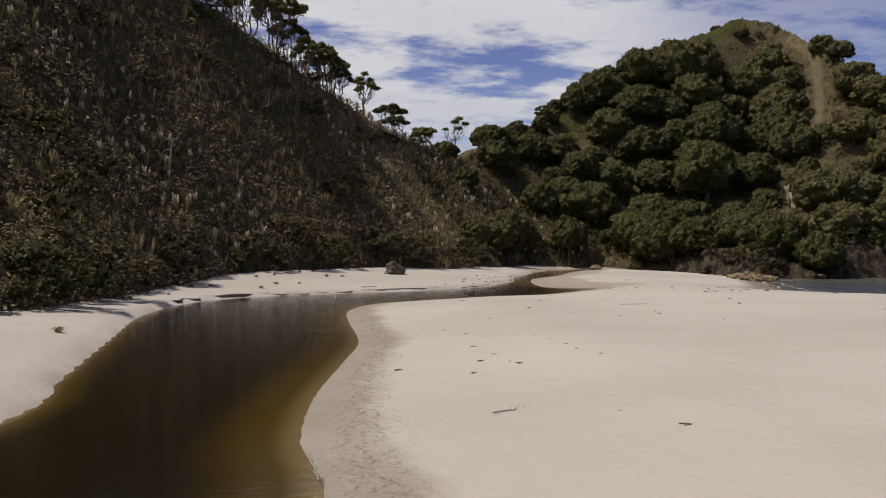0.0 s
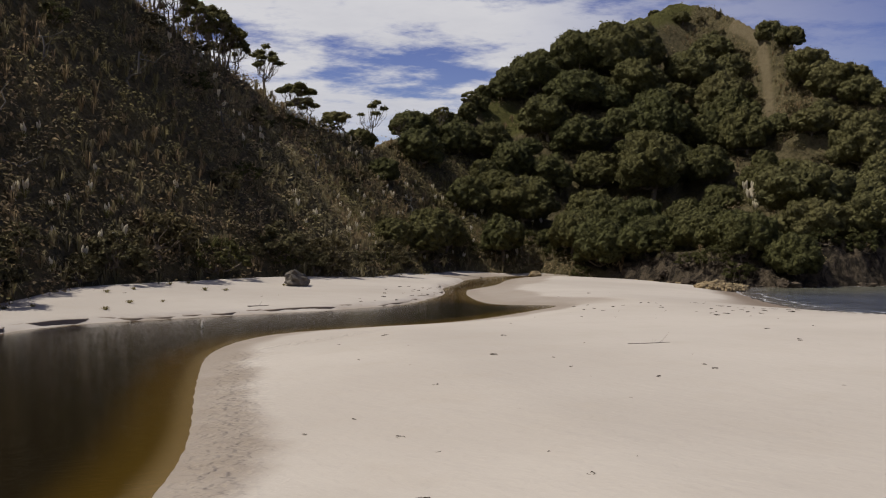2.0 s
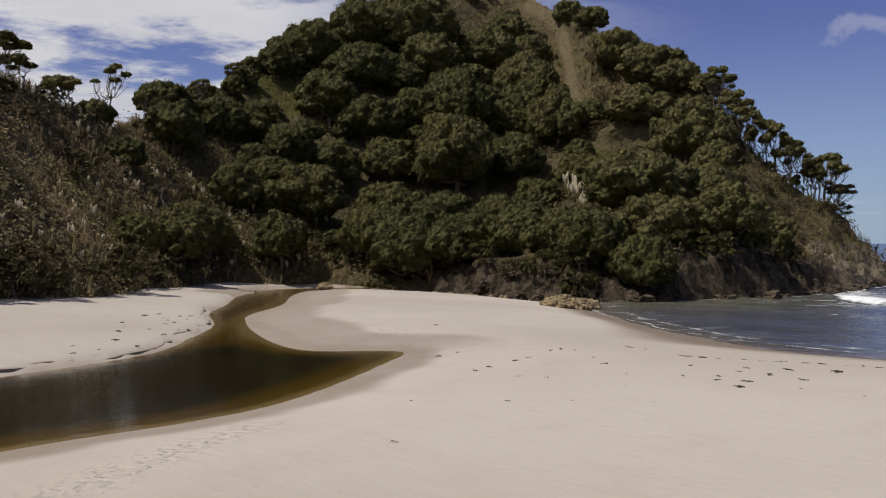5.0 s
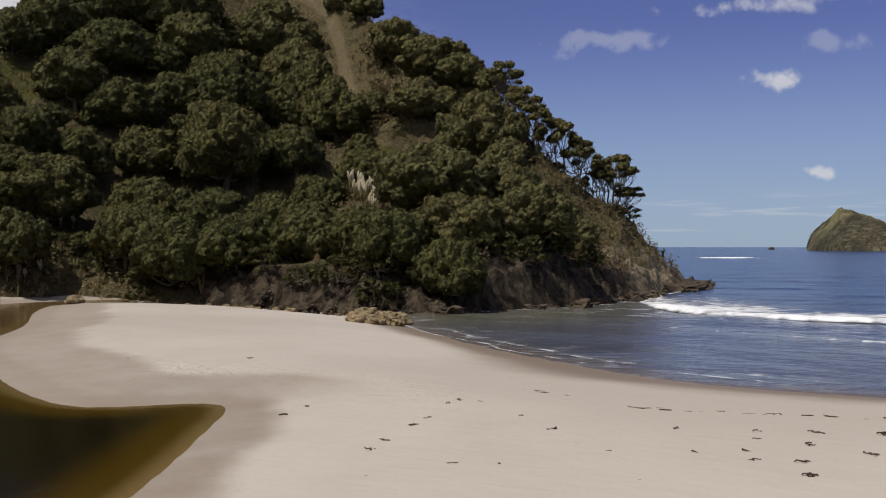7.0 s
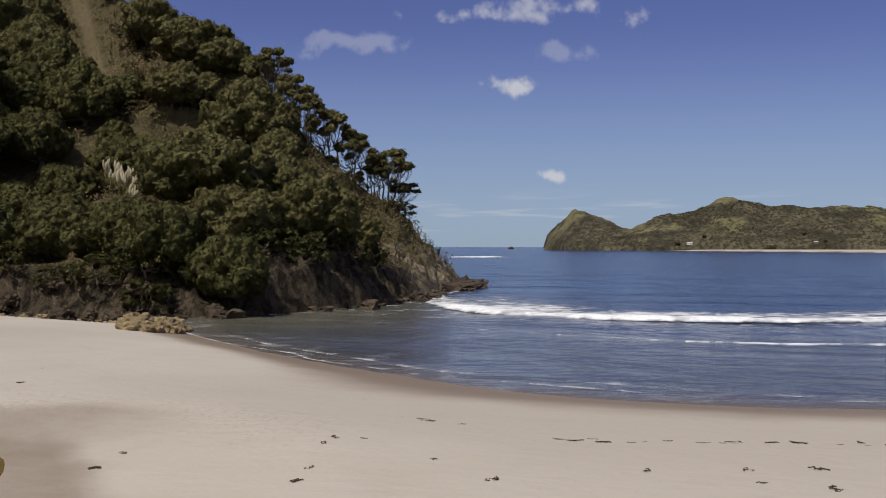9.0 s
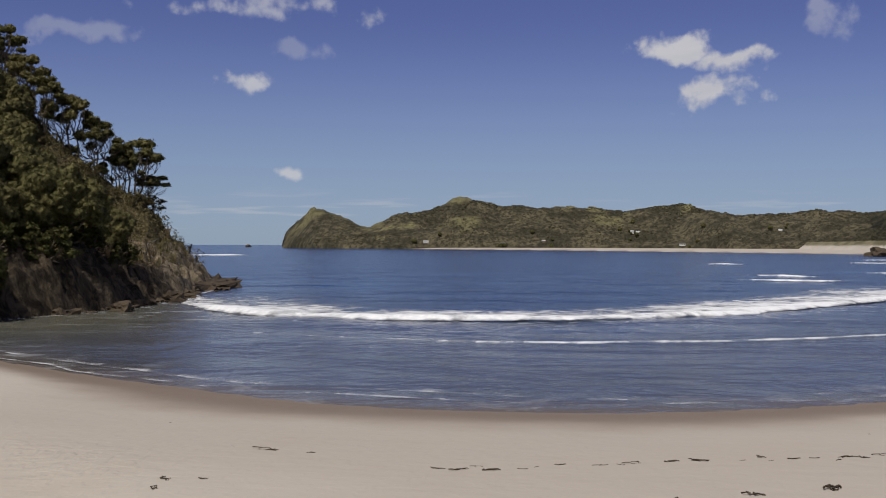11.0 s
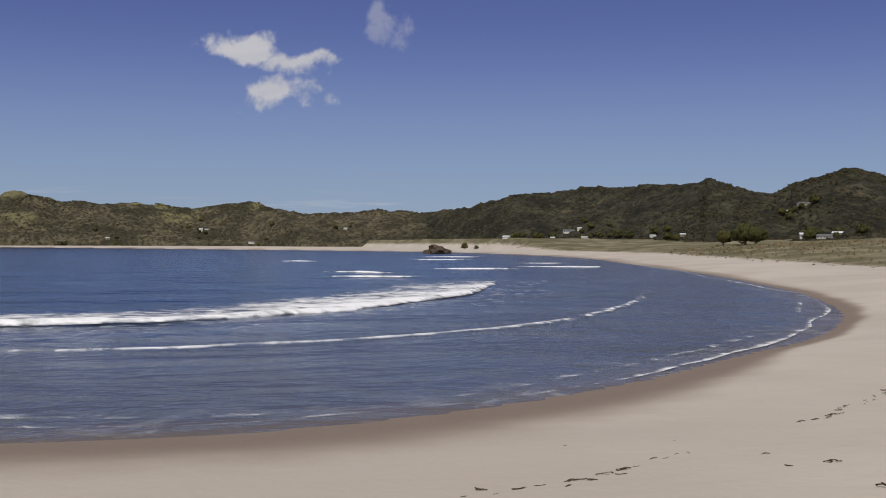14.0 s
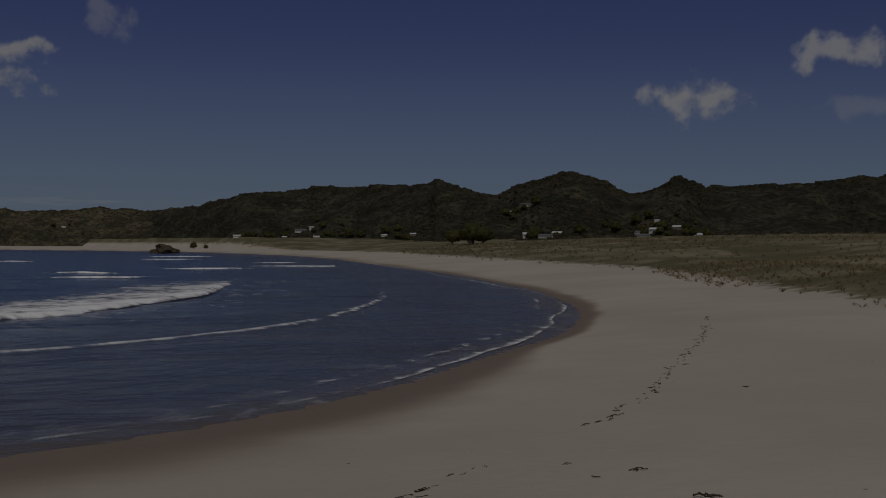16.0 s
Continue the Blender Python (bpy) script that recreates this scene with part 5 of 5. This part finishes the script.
breaker("breaking_wave", WAVE_1, 0.30, 13.0, 501, "long broken white wave rolling towards the beach", 0.86, 0.36, 26.0)
breaker("breaking_wave", WAVE_2, 0.10, 0.9, 511, "low small wave with a thin foaming crest", 0.56, 0.0, 26.0)
breaker("breaking_wave", [(132, 107), (116, 100), (104, 90), (96, 82)], 0.10, 1.3, 521, "low small wave with a thin foaming crest", 0.58, 0.0)
for k, (line, rise, back) in enumerate((([(332, 34), (329, 27), (331, 19)], 0.7, 7.0), ([(222, 40), (214, 33), (208, 26)], 0.5, 6.0), ([(242, 14), (236, 4), (240, -6)], 0.4, 6.0),
                                        ([(362, -8), (358, -21), (364, -34)], 0.4, 6.0), ([(262, -10), (250, -25), (262, -32)], 0.35, 6.0),
                                        ([(300, -22), (296, -32), (304, -42)], 0.3, 6.0),
                                        ([(500, 246), (505, 228), (518, 216)], 0.9, 8.0), ([(430, -30), (424, -46), (432, -60)], 0.4, 7.0), ([(196, 44), (188, 34), (194, 26)], 0.35, 8.0))):
    breaker("breaking_wave", line, rise * 0.6, back * 0.7, 530 + 10 * k, "short broken wave cresting white on blue water", 0.85, 0.2, 9.0)
swash("shore_foam", [(86, 112.5), (78, 103.5), (73.6, 98.4), (66.4, 89), (62.4, 82), (60.6, 77), (59.3, 71), (59.5, 65), (62, 58), (66.6, 52), (74, 43), (87.6, 29.8), (99.6, 20), (114, 10.4), (140, -0.2), (200, -22.6), (284, -52)], 0.5, 0.60, 601, "thin white foam line left at the water's edge")
swash("outer_foam", [(87, 109), (77, 99.5), (69, 90.5), (64.8, 83), (62.8, 77), (61.4, 71), (61.5, 65), (64.2, 58), (68.6, 52), (76, 43.5), (89, 31.5), (101, 22), (115, 12.5), (140, 1.6)], 1.0, 0.38, 611, "broken lace of foam on the shallow water")
swash("rock_foam", [(92, 108.4), (101, 105.2), (109, 103.8), (121, 104.3), (138, 107.6), (150, 109.5), (160, 112), (172, 115)], 1.3, 0.62, 621, "white wash along the foot of the cliff")


# ---------------------------------------------------------------- rocks
def rock_mesh(name, seed, flat=0.7, rough=0.5, sub=3, crag=1.0):
    bm = bmesh.new()
    bmesh.ops.create_icosphere(bm, subdivisions=sub, radius=1.0)
    o = Vector((seed * 7.3, seed * 3.1, seed * 1.7))
    for v in bm.verts:
        c = v.co.copy()
        k = 1 + rough * noise.noise(c * 1.1 + o) + rough * 0.7 * crag * abs(noise.noise(c * 2.6 + o)) + rough * 0.35 * noise.noise(c * 6.0 + o)
        v.co = Vector((c.x * k, c.y * k, c.z * k * flat))
    for f in bm.faces:
        f.smooth = False
    me = bpy.data.meshes.new(name)
    bm.to_mesh(me)
    bm.free()
    return me


def build_rocks():
    rng = np.random.default_rng(23)
    kinds = [part("boulder", rock_mesh("boulder", 11 + k, rng.uniform(0.5, 0.9), 0.7, 3, 2.2), ROCK) for k in range(5)]
    for k in kinds:
        tagged(k, "dark brown weathered boulder at the foot of the cliff", "boulder", "boulders along the cliff")
    foot = smoothline([(84, 135), (86.5, 125), (88, 115), (91.5, 109.5), (101, 106), (109, 104.6), (121, 105), (138, 108.4), (150, 110.4), (158, 112.8)], 6)
    for x, y in foot:
        for j in range(2):
            a_, b_ = x + rng.normal(0, 0.9), y + rng.normal(0.3, 0.7)
            r = (0.22 + 0.95 * rng.uniform(0, 1) ** 2.4) * (0.75 if x > 110 else 0.6)
            copy_thing(kinds[rng.integers(5)], pose(a_, b_, max(0.0, lies(a_, b_) if x < 95 else 0.0) + 0.1 * r, 0, 0, rng.uniform(0, 360)) @ Matrix.Diagonal((r * 1.3, r, r, 1)))
    # low reef running out from the point
    for x, y, r, h in ((158, 113, 3.0, 1.3), (162, 113.7, 2.6, 0.9), (166, 114.4, 2.2, 0.6), (169, 115, 1.6, 0.4), (153, 111.5, 3.0, 1.5), (147, 110.5, 3.2, 1.2)):
        ob = copy_thing(kinds[rng.integers(5)], pose(x, y, 0.0, 0, 0, rng.uniform(-15, 15)) @ Matrix.Diagonal((r, r * 0.6, h, 1)))
        tagged(ob, "low dark reef rock awash at the point", "reef rock", "reef off the point")
    for k in kinds:
        drop(k)
    tan = [part("beach_rock", rock_mesh("beach_rock", 31 + k, 0.6, 0.6, 3, 1.6), ROCK_TAN) for k in range(3)]
    for k in tan:
        tagged(k, "jagged orange-tan rock lying on the sand", "rock", "tan rocks on the beach")
    bed = smoothline([(74.4, 104.0), (77, 105.2), (80, 107.2), (82.6, 109.2), (84.6, 110.8)], 5)
    for k, (x, y) in enumerate(bed):
        thick = math.sin(math.pi * (k + 1.5) / (len(bed) + 2))
        for j in range(3):
            a_, b_ = x + rng.normal(0, 0.35) - 0.5 * (j - 1), y + rng.normal(0, 0.3) + 0.75 * (j - 1)
            r = rng.uniform(0.5, 0.85)
            copy_thing(tan[rng.integers(3)], pose(a_, b_, lies(a_, b_) + 0.08, rng.uniform(-12, 12), rng.uniform(-12, 12), rng.uniform(0, 360)) @ Matrix.Diagonal((r, r * 0.85, rng.uniform(0.7, 1.15) * (0.45 + 0.55 * thick), 1)))
    for x, y in smoothline([(86, 112.5), (87, 117), (86, 122), (84.8, 126.5), (83, 131)], 4):
        r = rng.uniform(0.25, 0.5)
        copy_thing(tan[rng.integers(3)], pose(x, y + rng.normal(0, 0.4), lies(x, y) + 0.1, 0, 0, rng.uniform(0, 360)) @ Matrix.Diagonal((r, r, r * 1.2, 1)))
    for k in tan:
        drop(k)
    big = part("boulder", rock_mesh("boulder", 51, 0.75, 0.5, 3, 1.8), make_rock("grey_rock", (0.07, 0.06, 0.048), (0.20, 0.175, 0.145), (0.11, 0.092, 0.07)))
    tagged(big, "grey-brown boulder resting on pale sand below the scrub", "boulder")
    big.matrix_world = pose(28, 103, lies(28, 103) + 0.35, 0, 14, 30) @ Matrix.Diagonal((1.3, 0.8, 0.85, 1))
    pale = part("boulder", rock_mesh("boulder", 53, 0.9, 0.4), ROCK_TAN)
    tagged(pale, "pale tan boulder at the foot of the bush", "boulder")
    pale.matrix_world = pose(73.4, 134, lies(73.4, 134) + 0.2, 0, 0, 10) @ Matrix.Diagonal((0.9, 0.6, 0.5, 1))
    # rock stack out in the far shallows
    far = part("rock_stack", rock_mesh("rock_stack", 57, 0.6, 0.6), ROCK)
    tagged(far, "dark rock stack standing at the far beach", "rock")
    far.matrix_world = pose(575, -80, 0.5, 0, 0, 40) @ Matrix.Diagonal((6.5, 6, 6, 1))

    isle = part("rock_islet", rock_mesh("rock_islet", 61, 0.7, 0.5), ROCK)
    tagged(isle, "small dark rock islet out at sea", "islet")
    isle.matrix_world = pose(1750, 590, 0.0, 0, 0, 20) @ Matrix.Diagonal((5, 5, 5, 1))


build_rocks()


# ---------------------------------------------------------------- flotsam on the sand
WEED = make_plain("dried_seaweed", (0.020, 0.014, 0.009), (0.085, 0.060, 0.038), 9.0, 0.7, 0.3)


def seaweed(seed, size, turns):
    """One long tangled strand."""
    rng = np.random.default_rng(seed)
    verts, faces = [], []
    pts, ph, p = [], rng.uniform(0, 6.28), np.array([-0.3 * size, 0, 0.04])
    for j in range(6 * turns):
        ph += rng.normal(0, 0.9)
        pull = -0.12 * p[:2]
        step = size * rng.uniform(0.05, 0.14)
        p = p + np.array([math.cos(ph) * step * 1.4 + pull[0], math.sin(ph) * step * 0.8 + pull[1], rng.normal(0, 0.02)])
        p[2] = np.clip(p[2], 0.01, 0.11)
        pts.append(p)
    tube(verts, faces, pts, rng.uniform(0.010, 0.038, len(pts)), 4)
    ob = part("seaweed", soup("seaweed", verts, faces, True), WEED)
    return tagged(ob, "dark dried seaweed lying on pale sand", "seaweed", "seaweed on the beach")


def stick(seed, length, r, parent_label):
    rng = np.random.default_rng(seed)
    verts, faces = [], []
    main = bend(rng, (-length / 2, 0, r * 0.7), (length / 2, 0.1, r * 0.9), 0.03 * length, 8)
    main[:, 2] = np.clip(main[:, 2], r * 0.5, r * 2.5)
    tube(verts, faces, main, np.linspace(r, r * 0.35, 8), 7)
    for k in range(3):
        at = main[rng.integers(2, 6)]
        tube(verts, faces, bend(rng, at, at + rng.normal(0, 1, 3) * (0.2, 0.2, 0.12) * length * 0.8 + (0, 0, 0.1 * length), 0.02, 4), np.linspace(r * 0.4, r * 0.12, 4), 5)
    ob = part("driftwood", soup("driftwood", verts, faces, True), DEADWOOD)
    return tagged(ob, parent_label, "driftwood", "driftwood on the banks")


def strew():
    rng = np.random.default_rng(29)
    kinds = [seaweed(700 + k, rng.uniform(0.6, 1.0), 5 + k) for k in range(6)]
    known = WEED_PLACES
    spots = [(x, y, k) for x, y, k in known]
    # the tide line: strands along the last high water
    for line, gap in (((((44.8, 75.2), (44.0, 73), (42.7, 71.4), (43.2, 69.6), (43.6, 68), (44.2, 66.6), (44.9, 64.3), (45.8, 62.2), (46.8, 60.6), (48.3, 58.6), (51.5, 53.5), (55.9, 48.4), (62, 42), (70, 33.5), (80, 24))), 0.40),):
        ln = smoothline(line, 12)
        arc = np.concatenate([[0], np.cumsum(np.linalg.norm(np.diff(ln, axis=0), axis=1))])
        for a_ in np.arange(0, arc[-1], gap):
            if vnoise(np.array([a_ * 0.28]), np.array([0.5]), 7)[0] > 0.36:
                x, y = np.interp(a_, arc, ln[:, 0]) + rng.normal(0, 0.14), np.interp(a_, arc, ln[:, 1]) + rng.normal(0, 0.14)
                run = math.degrees(math.atan2(np.interp(a_ + 1, arc, ln[:, 1]) - np.interp(a_, arc, ln[:, 1]), np.interp(a_ + 1, arc, ln[:, 0]) - np.interp(a_, arc, ln[:, 0])))
                k = rng.uniform(0.14, 0.36)
                copy_thing(kinds[rng.integers(6)], pose(x, y, lies(x, y) - 0.01, 0, 0, run + rng.normal(0, 18)) @ Matrix.Diagonal((k * 1.7, k * 0.7, k, 1)))
    for x, y, k in spots:
        copy_thing(kinds[rng.integers(6)], pose(x, y, lies(x, y) - 0.01, 0, 0, rng.uniform(0, 360)) @ Matrix.Scale(k * 0.48, 4))
    # odd scraps over the flat
    p = spread(rng, 330, (-8, 56, 14, 96), 1.9)
    z, s_, sd, back = ground_height(p[:, 0], p[:, 1])
    for (x, y), a_, b_ in zip(p, s_, sd):
        if a_ > 9 and b_ > 4.5 and rng.uniform() < 0.55:
            copy_thing(kinds[rng.integers(6)], pose(x, y, lies(x, y) - 0.01, 0, 0, rng.uniform(0, 360)) @ Matrix.Scale(0.12 + 0.3 * rng.uniform(0, 1) ** 2.5, 4))
    # scraps along the far bank
    for x, y in spread(rng, 160, (26, 44, 88, 108), 0.9):
        g, s_, sd, back = ground_height(np.array([x]), np.array([y]))
        if 0.4 < sd[0] < 4 and x < 34 + (y - 88) * 0.62:
            copy_thing(kinds[rng.integers(6)], pose(x, y, lies(x, y) - 0.01, 0, 0, rng.uniform(0, 360)) @ Matrix.Scale(rng.uniform(0.25, 0.6), 4))
    for k in kinds:
        drop(k)
    for x, y, ln, r, turn, tilt, words in ((9.2, 80.6, 2.2, 0.09, 20, 4, "bleached branch stranded on the stream bank"), (11.3, 75.6, 0.8, 0.07, 60, -30, "short weathered log stuck in the stream bed"),
                                           (18.5, 86.6, 1.6, 0.05, 10, 0, "bleached branch stranded on the stream bank"), (21.5, 52.5, 1.9, 0.025, -12, 0, "thin dry stick on open sand"), (-10.5, 17.8, 0.9, 0.02, 75, -25, "thin twig standing in amber shallows"),
                                           (6.5, 79.5, 1.0, 0.07, 100, 10, "bleached branch stranded on the stream bank"), (-4.5, 21.3, 1.2, 0.02, 12, 0, "thin dry stick on open sand"), (69, 138.5, 3.0, 0.10, 30, 3, "grey log lying at the stream's upper bend"), (36.5, 82.2, 1.4, 0.08, 20, 0, "short log at the tip of the pool")):
        ob = stick(int(abs(x * 31 + y * 7)), ln, r, words)
        base = 0.72 if "stream bed" in words or "shallows" in words else lies(x, y)
        ob.matrix_world = pose(x, y, base + (0.3 if tilt < -5 else 0.0), 0, tilt, turn)
    # tufts and pale stubs on the near bank
    for x, y in spread(rng, 260, (-16, 30, 48, 104), 1.5):
        g, s_, sd, back = ground_height(np.array([x]), np.array([y]))
        dfoot, _ = seg_dist(np.array([x]), np.array([y]), FOOT)
        z, _, _, _, ins = hill_height(np.array([x]), np.array([y]))
        if sd[0] > 1.4 and dfoot[0] < 7 and not ins[0] and rng.uniform() < 0.55:
            v, f = blades(rng, 34, 0.5, 0.2, 0.02, 0.6)
            ob = part("grass_tuft", soup("grass_tuft", v * rng.uniform(0.7, 1.3), f, tint=np.full(len(v), 0.3)), SCRUB)
            tagged(ob, "small olive grass tuft growing in sand", "grass tuft", "tufts on the bank")
            ob.matrix_world = pose(x, y, lies(x, y) - 0.02)


WEED_PLACES = ((-0.2, 31.0, 0.7), (0.2, 29.8, 0.5), (0.1, 29.0, 0.8), (4.0, 40.3, 0.6), (4.4, 43.2, 0.5), (2.8, 42.5, 0.5), (1.8, 35.3, 0.6), (3.3, 30.7, 0.7), (2.9, 28.7, 0.6), (4.1, 32.5, 0.5), (4.6, 34.6, 0.5), (5.2, 36.6, 0.5), (17.6, 45.0, 0.7), (27.9, 50.7, 0.7), (-3.0, 31.3, 0.8), (1.0, 32.4, 0.6), (-1.1, 35.4, 0.4), (3.8, 38.3, 0.4), (18.1, 45.9, 0.8), (14.7, 44.3, 0.7), (31.9, 56.2, 0.8), (28.4, 51.4, 0.9), (37.5, 62.7, 0.6), (8.4, 46.4, 0.6), (40.1, 68.3, 0.8), (37.4, 66.8, 0.7), (37.3, 65.5, 0.7), (39.6, 65.0, 0.9), (39.2, 63.5, 1.1), (36.3, 64.1, 1.0), (38.3, 70.8, 0.9), (39.7, 72.4, 0.6), (41.2, 75.3, 0.7))
WEED_PLACES += ((38.4, 74.5, 0.6), (35.4, 73.6, 0.8), (39.5, 79.6, 0.7), (33.7, 70.6, 0.6), (28.0, 69.4, 0.5), (34.1, 69.8, 0.5), (29.3, 66.9, 0.5), (39.7, 66.2, 0.6), (40.4, 75.2, 0.7), (37.4, 74.2, 0.8), (34.4, 73.2, 0.9), (38.1, 65.9, 0.8), (37.6, 64.6, 1.1), (40.7, 66.5, 0.7), (36.6, 68.4, 0.6), (38.1, 79.2, 0.9), (41.9, 63.9, 1.2), (41.3, 65.3, 1.0), (45.1, 64.5, 0.7), (45.5, 62.5, 0.7), (43.3, 58.3, 1.2), (45.4, 57.9, 0.8), (46.6, 58.5, 0.5), (45.3, 58.8, 0.5))
strew()


# ---------------------------------------------------------------- settlement behind the bay
WALL_WHITE = make_plain("white_weatherboard", (0.55, 0.54, 0.51), (0.68, 0.67, 0.64), 1.5, 0.7)
WALL_BROWN = make_plain("stained_timber", (0.16, 0.12, 0.085), (0.26, 0.20, 0.145), 1.5, 0.8)
ROOF_GREY = make_plain("pale_roof_sheet", (0.46, 0.47, 0.48), (0.60, 0.61, 0.62), 1.0, 0.45)
ROOF_DARK = make_plain("dark_roof_sheet", (0.10, 0.10, 0.105), (0.17, 0.165, 0.165), 1.0, 0.5)
PANE = make_plain("window_glass", (0.02, 0.025, 0.03), (0.04, 0.045, 0.05), 1.0, 0.08, 0.5)


def box_mesh(name, lo, hi, bevel=0.03):
    bm = bmesh.new()
    bmesh.ops.create_cube(bm, size=1.0)
    for v in bm.verts:
        v.co = Vector([(lo[i] + hi[i]) / 2 + v.co[i] * (hi[i] - lo[i]) for i in range(3)])
    bmesh.ops.bevel(bm, geom=bm.edges[:], offset=bevel, segments=1, affect="EDGES")
    return bm


def house(long, deep, tall, wall, roof, windows, label):
    root = new("house")
    part("wall", box_mesh("wall", (-long / 2, -deep / 2, -1.5), (long / 2, deep / 2, tall)), wall, root)
    bm = bmesh.new()
    e, h = 0.6, deep * 0.26
    pts = [(-long / 2 - e, -deep / 2 - e, tall), (long / 2 + e, -deep / 2 - e, tall), (long / 2 + e, 0, tall + h), (-long / 2 - e, 0, tall + h), (-long / 2 - e, deep / 2 + e, tall), (long / 2 + e, deep / 2 + e, tall)]
    top = [bm.verts.new((x, y, z + 0.18)) for x, y, z in pts]
    low = [bm.verts.new((x, y, z)) for x, y, z in pts]
    for q in ((0, 1, 2, 3), (3, 2, 5, 4)):
        bm.faces.new([top[k] for k in q])
        bm.faces.new([low[k] for k in reversed(q)])
    for a_, b_ in ((0, 1), (1, 2), (2, 5), (5, 4), (4, 3), (3, 0)):
        bm.faces.new((low[a_], low[b_], top[b_], top[a_]))
    part("roof", bm, roof, root)
    for k in range(windows):
        x = -long / 2 + long * (k + 0.5) / windows
        w = part("window", box_mesh("window", (x - 0.95, -deep / 2 - 0.08, 0.7), (x + 0.95, -deep / 2 + 0.05, 2.1)), WALL_WHITE, root)
        part("pane", box_mesh("pane", (x - 0.8, -deep / 2 - 0.1, 0.85), (x + 0.8, -deep / 2 - 0.06, 1.95), 0.005), PANE, w)
    return tagged(root, label, "house", "houses behind the bay")


def build_settlement():
    rng = np.random.default_rng(37)
    kinds = [house(13, 7, 3.0, WALL_WHITE, ROOF_GREY, 4, "white weatherboard house with a pale roof on the far slope"), house(10, 7, 3.2, WALL_BROWN, ROOF_GREY, 3, "brown timber house with a pale roof on the far slope"),
             house(16, 6, 2.8, WALL_WHITE, ROOF_DARK, 5, "long white house with a dark roof on the far slope"), house(9, 6, 5.4, WALL_WHITE, ROOF_GREY, 3, "tall white house with a pale roof on the far slope")]
    places = [(831, -256, 22.4, 2, 1.2), (824, -262, 21.6, 3, 0.8), (727, -169, 10.2, 0, 0.8), (735, -172, 10, 3, 0.6), (735, -230.5, 16.5, 3, 0.6), (704, -215.5, 12.2, 0, 0.7), (584, -301, 27.8, 2, 0.9), (592, -297, 27.4, 0, 0.6), (516, -346, 18, 3, 0.7),
              (440, -280, 10.9, 0, 1.0), (447, -276, 10.6, 2, 0.7), (460, -220, 8.5, 0, 1.0), (452, -224, 8.6, 2, 0.9), (475, -247, 10.9, 1, 1.0), (480, -287, 11.5, 2, 0.8), (434, -267, 9.2, 2, 0.9), (433, -287, 13, 1, 0.8), (429, -296, 13, 0, 0.8),
              (509, -374, 14, 0, 0.7), (737, -206, 9.7, 1, 0.7), (595, -230, 11.8, 1, 0.7), (1281, 237, 7, 0, 1.0), (1333, -1, 16.2, 3, 1.0), (1338, -8, 14, 0, 0.8), (1295, 102, 8.9, 1, 0.9), (1286, -55, 5.1, 2, 1.0), (1287, 149, 5.5, 2, 0.8), (1228, -152, 21, 0, 0.7), (639, -233, 13.5, 0, 0.6)]
    for x, y, z, kind, k in places:
        turn = math.degrees(math.atan2(y - 69, x - 30)) - 90 + rng.uniform(-25, 25)
        copy_thing(kinds[kind], pose(x, y, far_lie(x, y), 0, 0, turn) @ Matrix.Scale(k * 0.46, 4))
    for k in kinds:
        drop(k)
    trees = [dense_tree(150 + k, 3.6, 6.5, 8, 40, 160, 0.3) for k in range(3)]
    for k in trees:
        tagged(k, "dark rounded tree among the far houses", "tree", "trees behind the bay")
    spots = [(430, -170, 1.5), (436, -174, 1.3), (424, -173, 1.2), (442, -168, 1.0)]
    for x, y, z, kind, k in places:
        for j in range(3):
            spots.append((x + rng.normal(0, 12), y + rng.normal(0, 12), rng.uniform(0.45, 0.95)))
    for x, y, k in spots:
        copy_thing(trees[rng.integers(3)], pose(x, y, far_lie(x, y) - 0.4 * k, 0, 0, rng.uniform(0, 360)) @ Matrix.Scale(k, 4))
    for k in trees:
        drop(k)


def far_lie(x, y):
    """The height of the far land at a place, from straight above."""
    best = ground_height(np.array([float(x)]), np.array([float(y)]))[0][0]
    for tree in FAR_TREES:
        hit = tree.ray_cast(Vector((x, y, 300)), Vector((0, 0, -1)))[0]
        if hit is not None:
            best = max(best, hit.z)
    return float(best)


FAR_TREES = [BVHTree.FromPolygons([v.co[:] for v in o.data.vertices], [p.vertices[:] for p in o.data.polygons]) for o in (FAR_1, FAR_2)]
build_settlement()
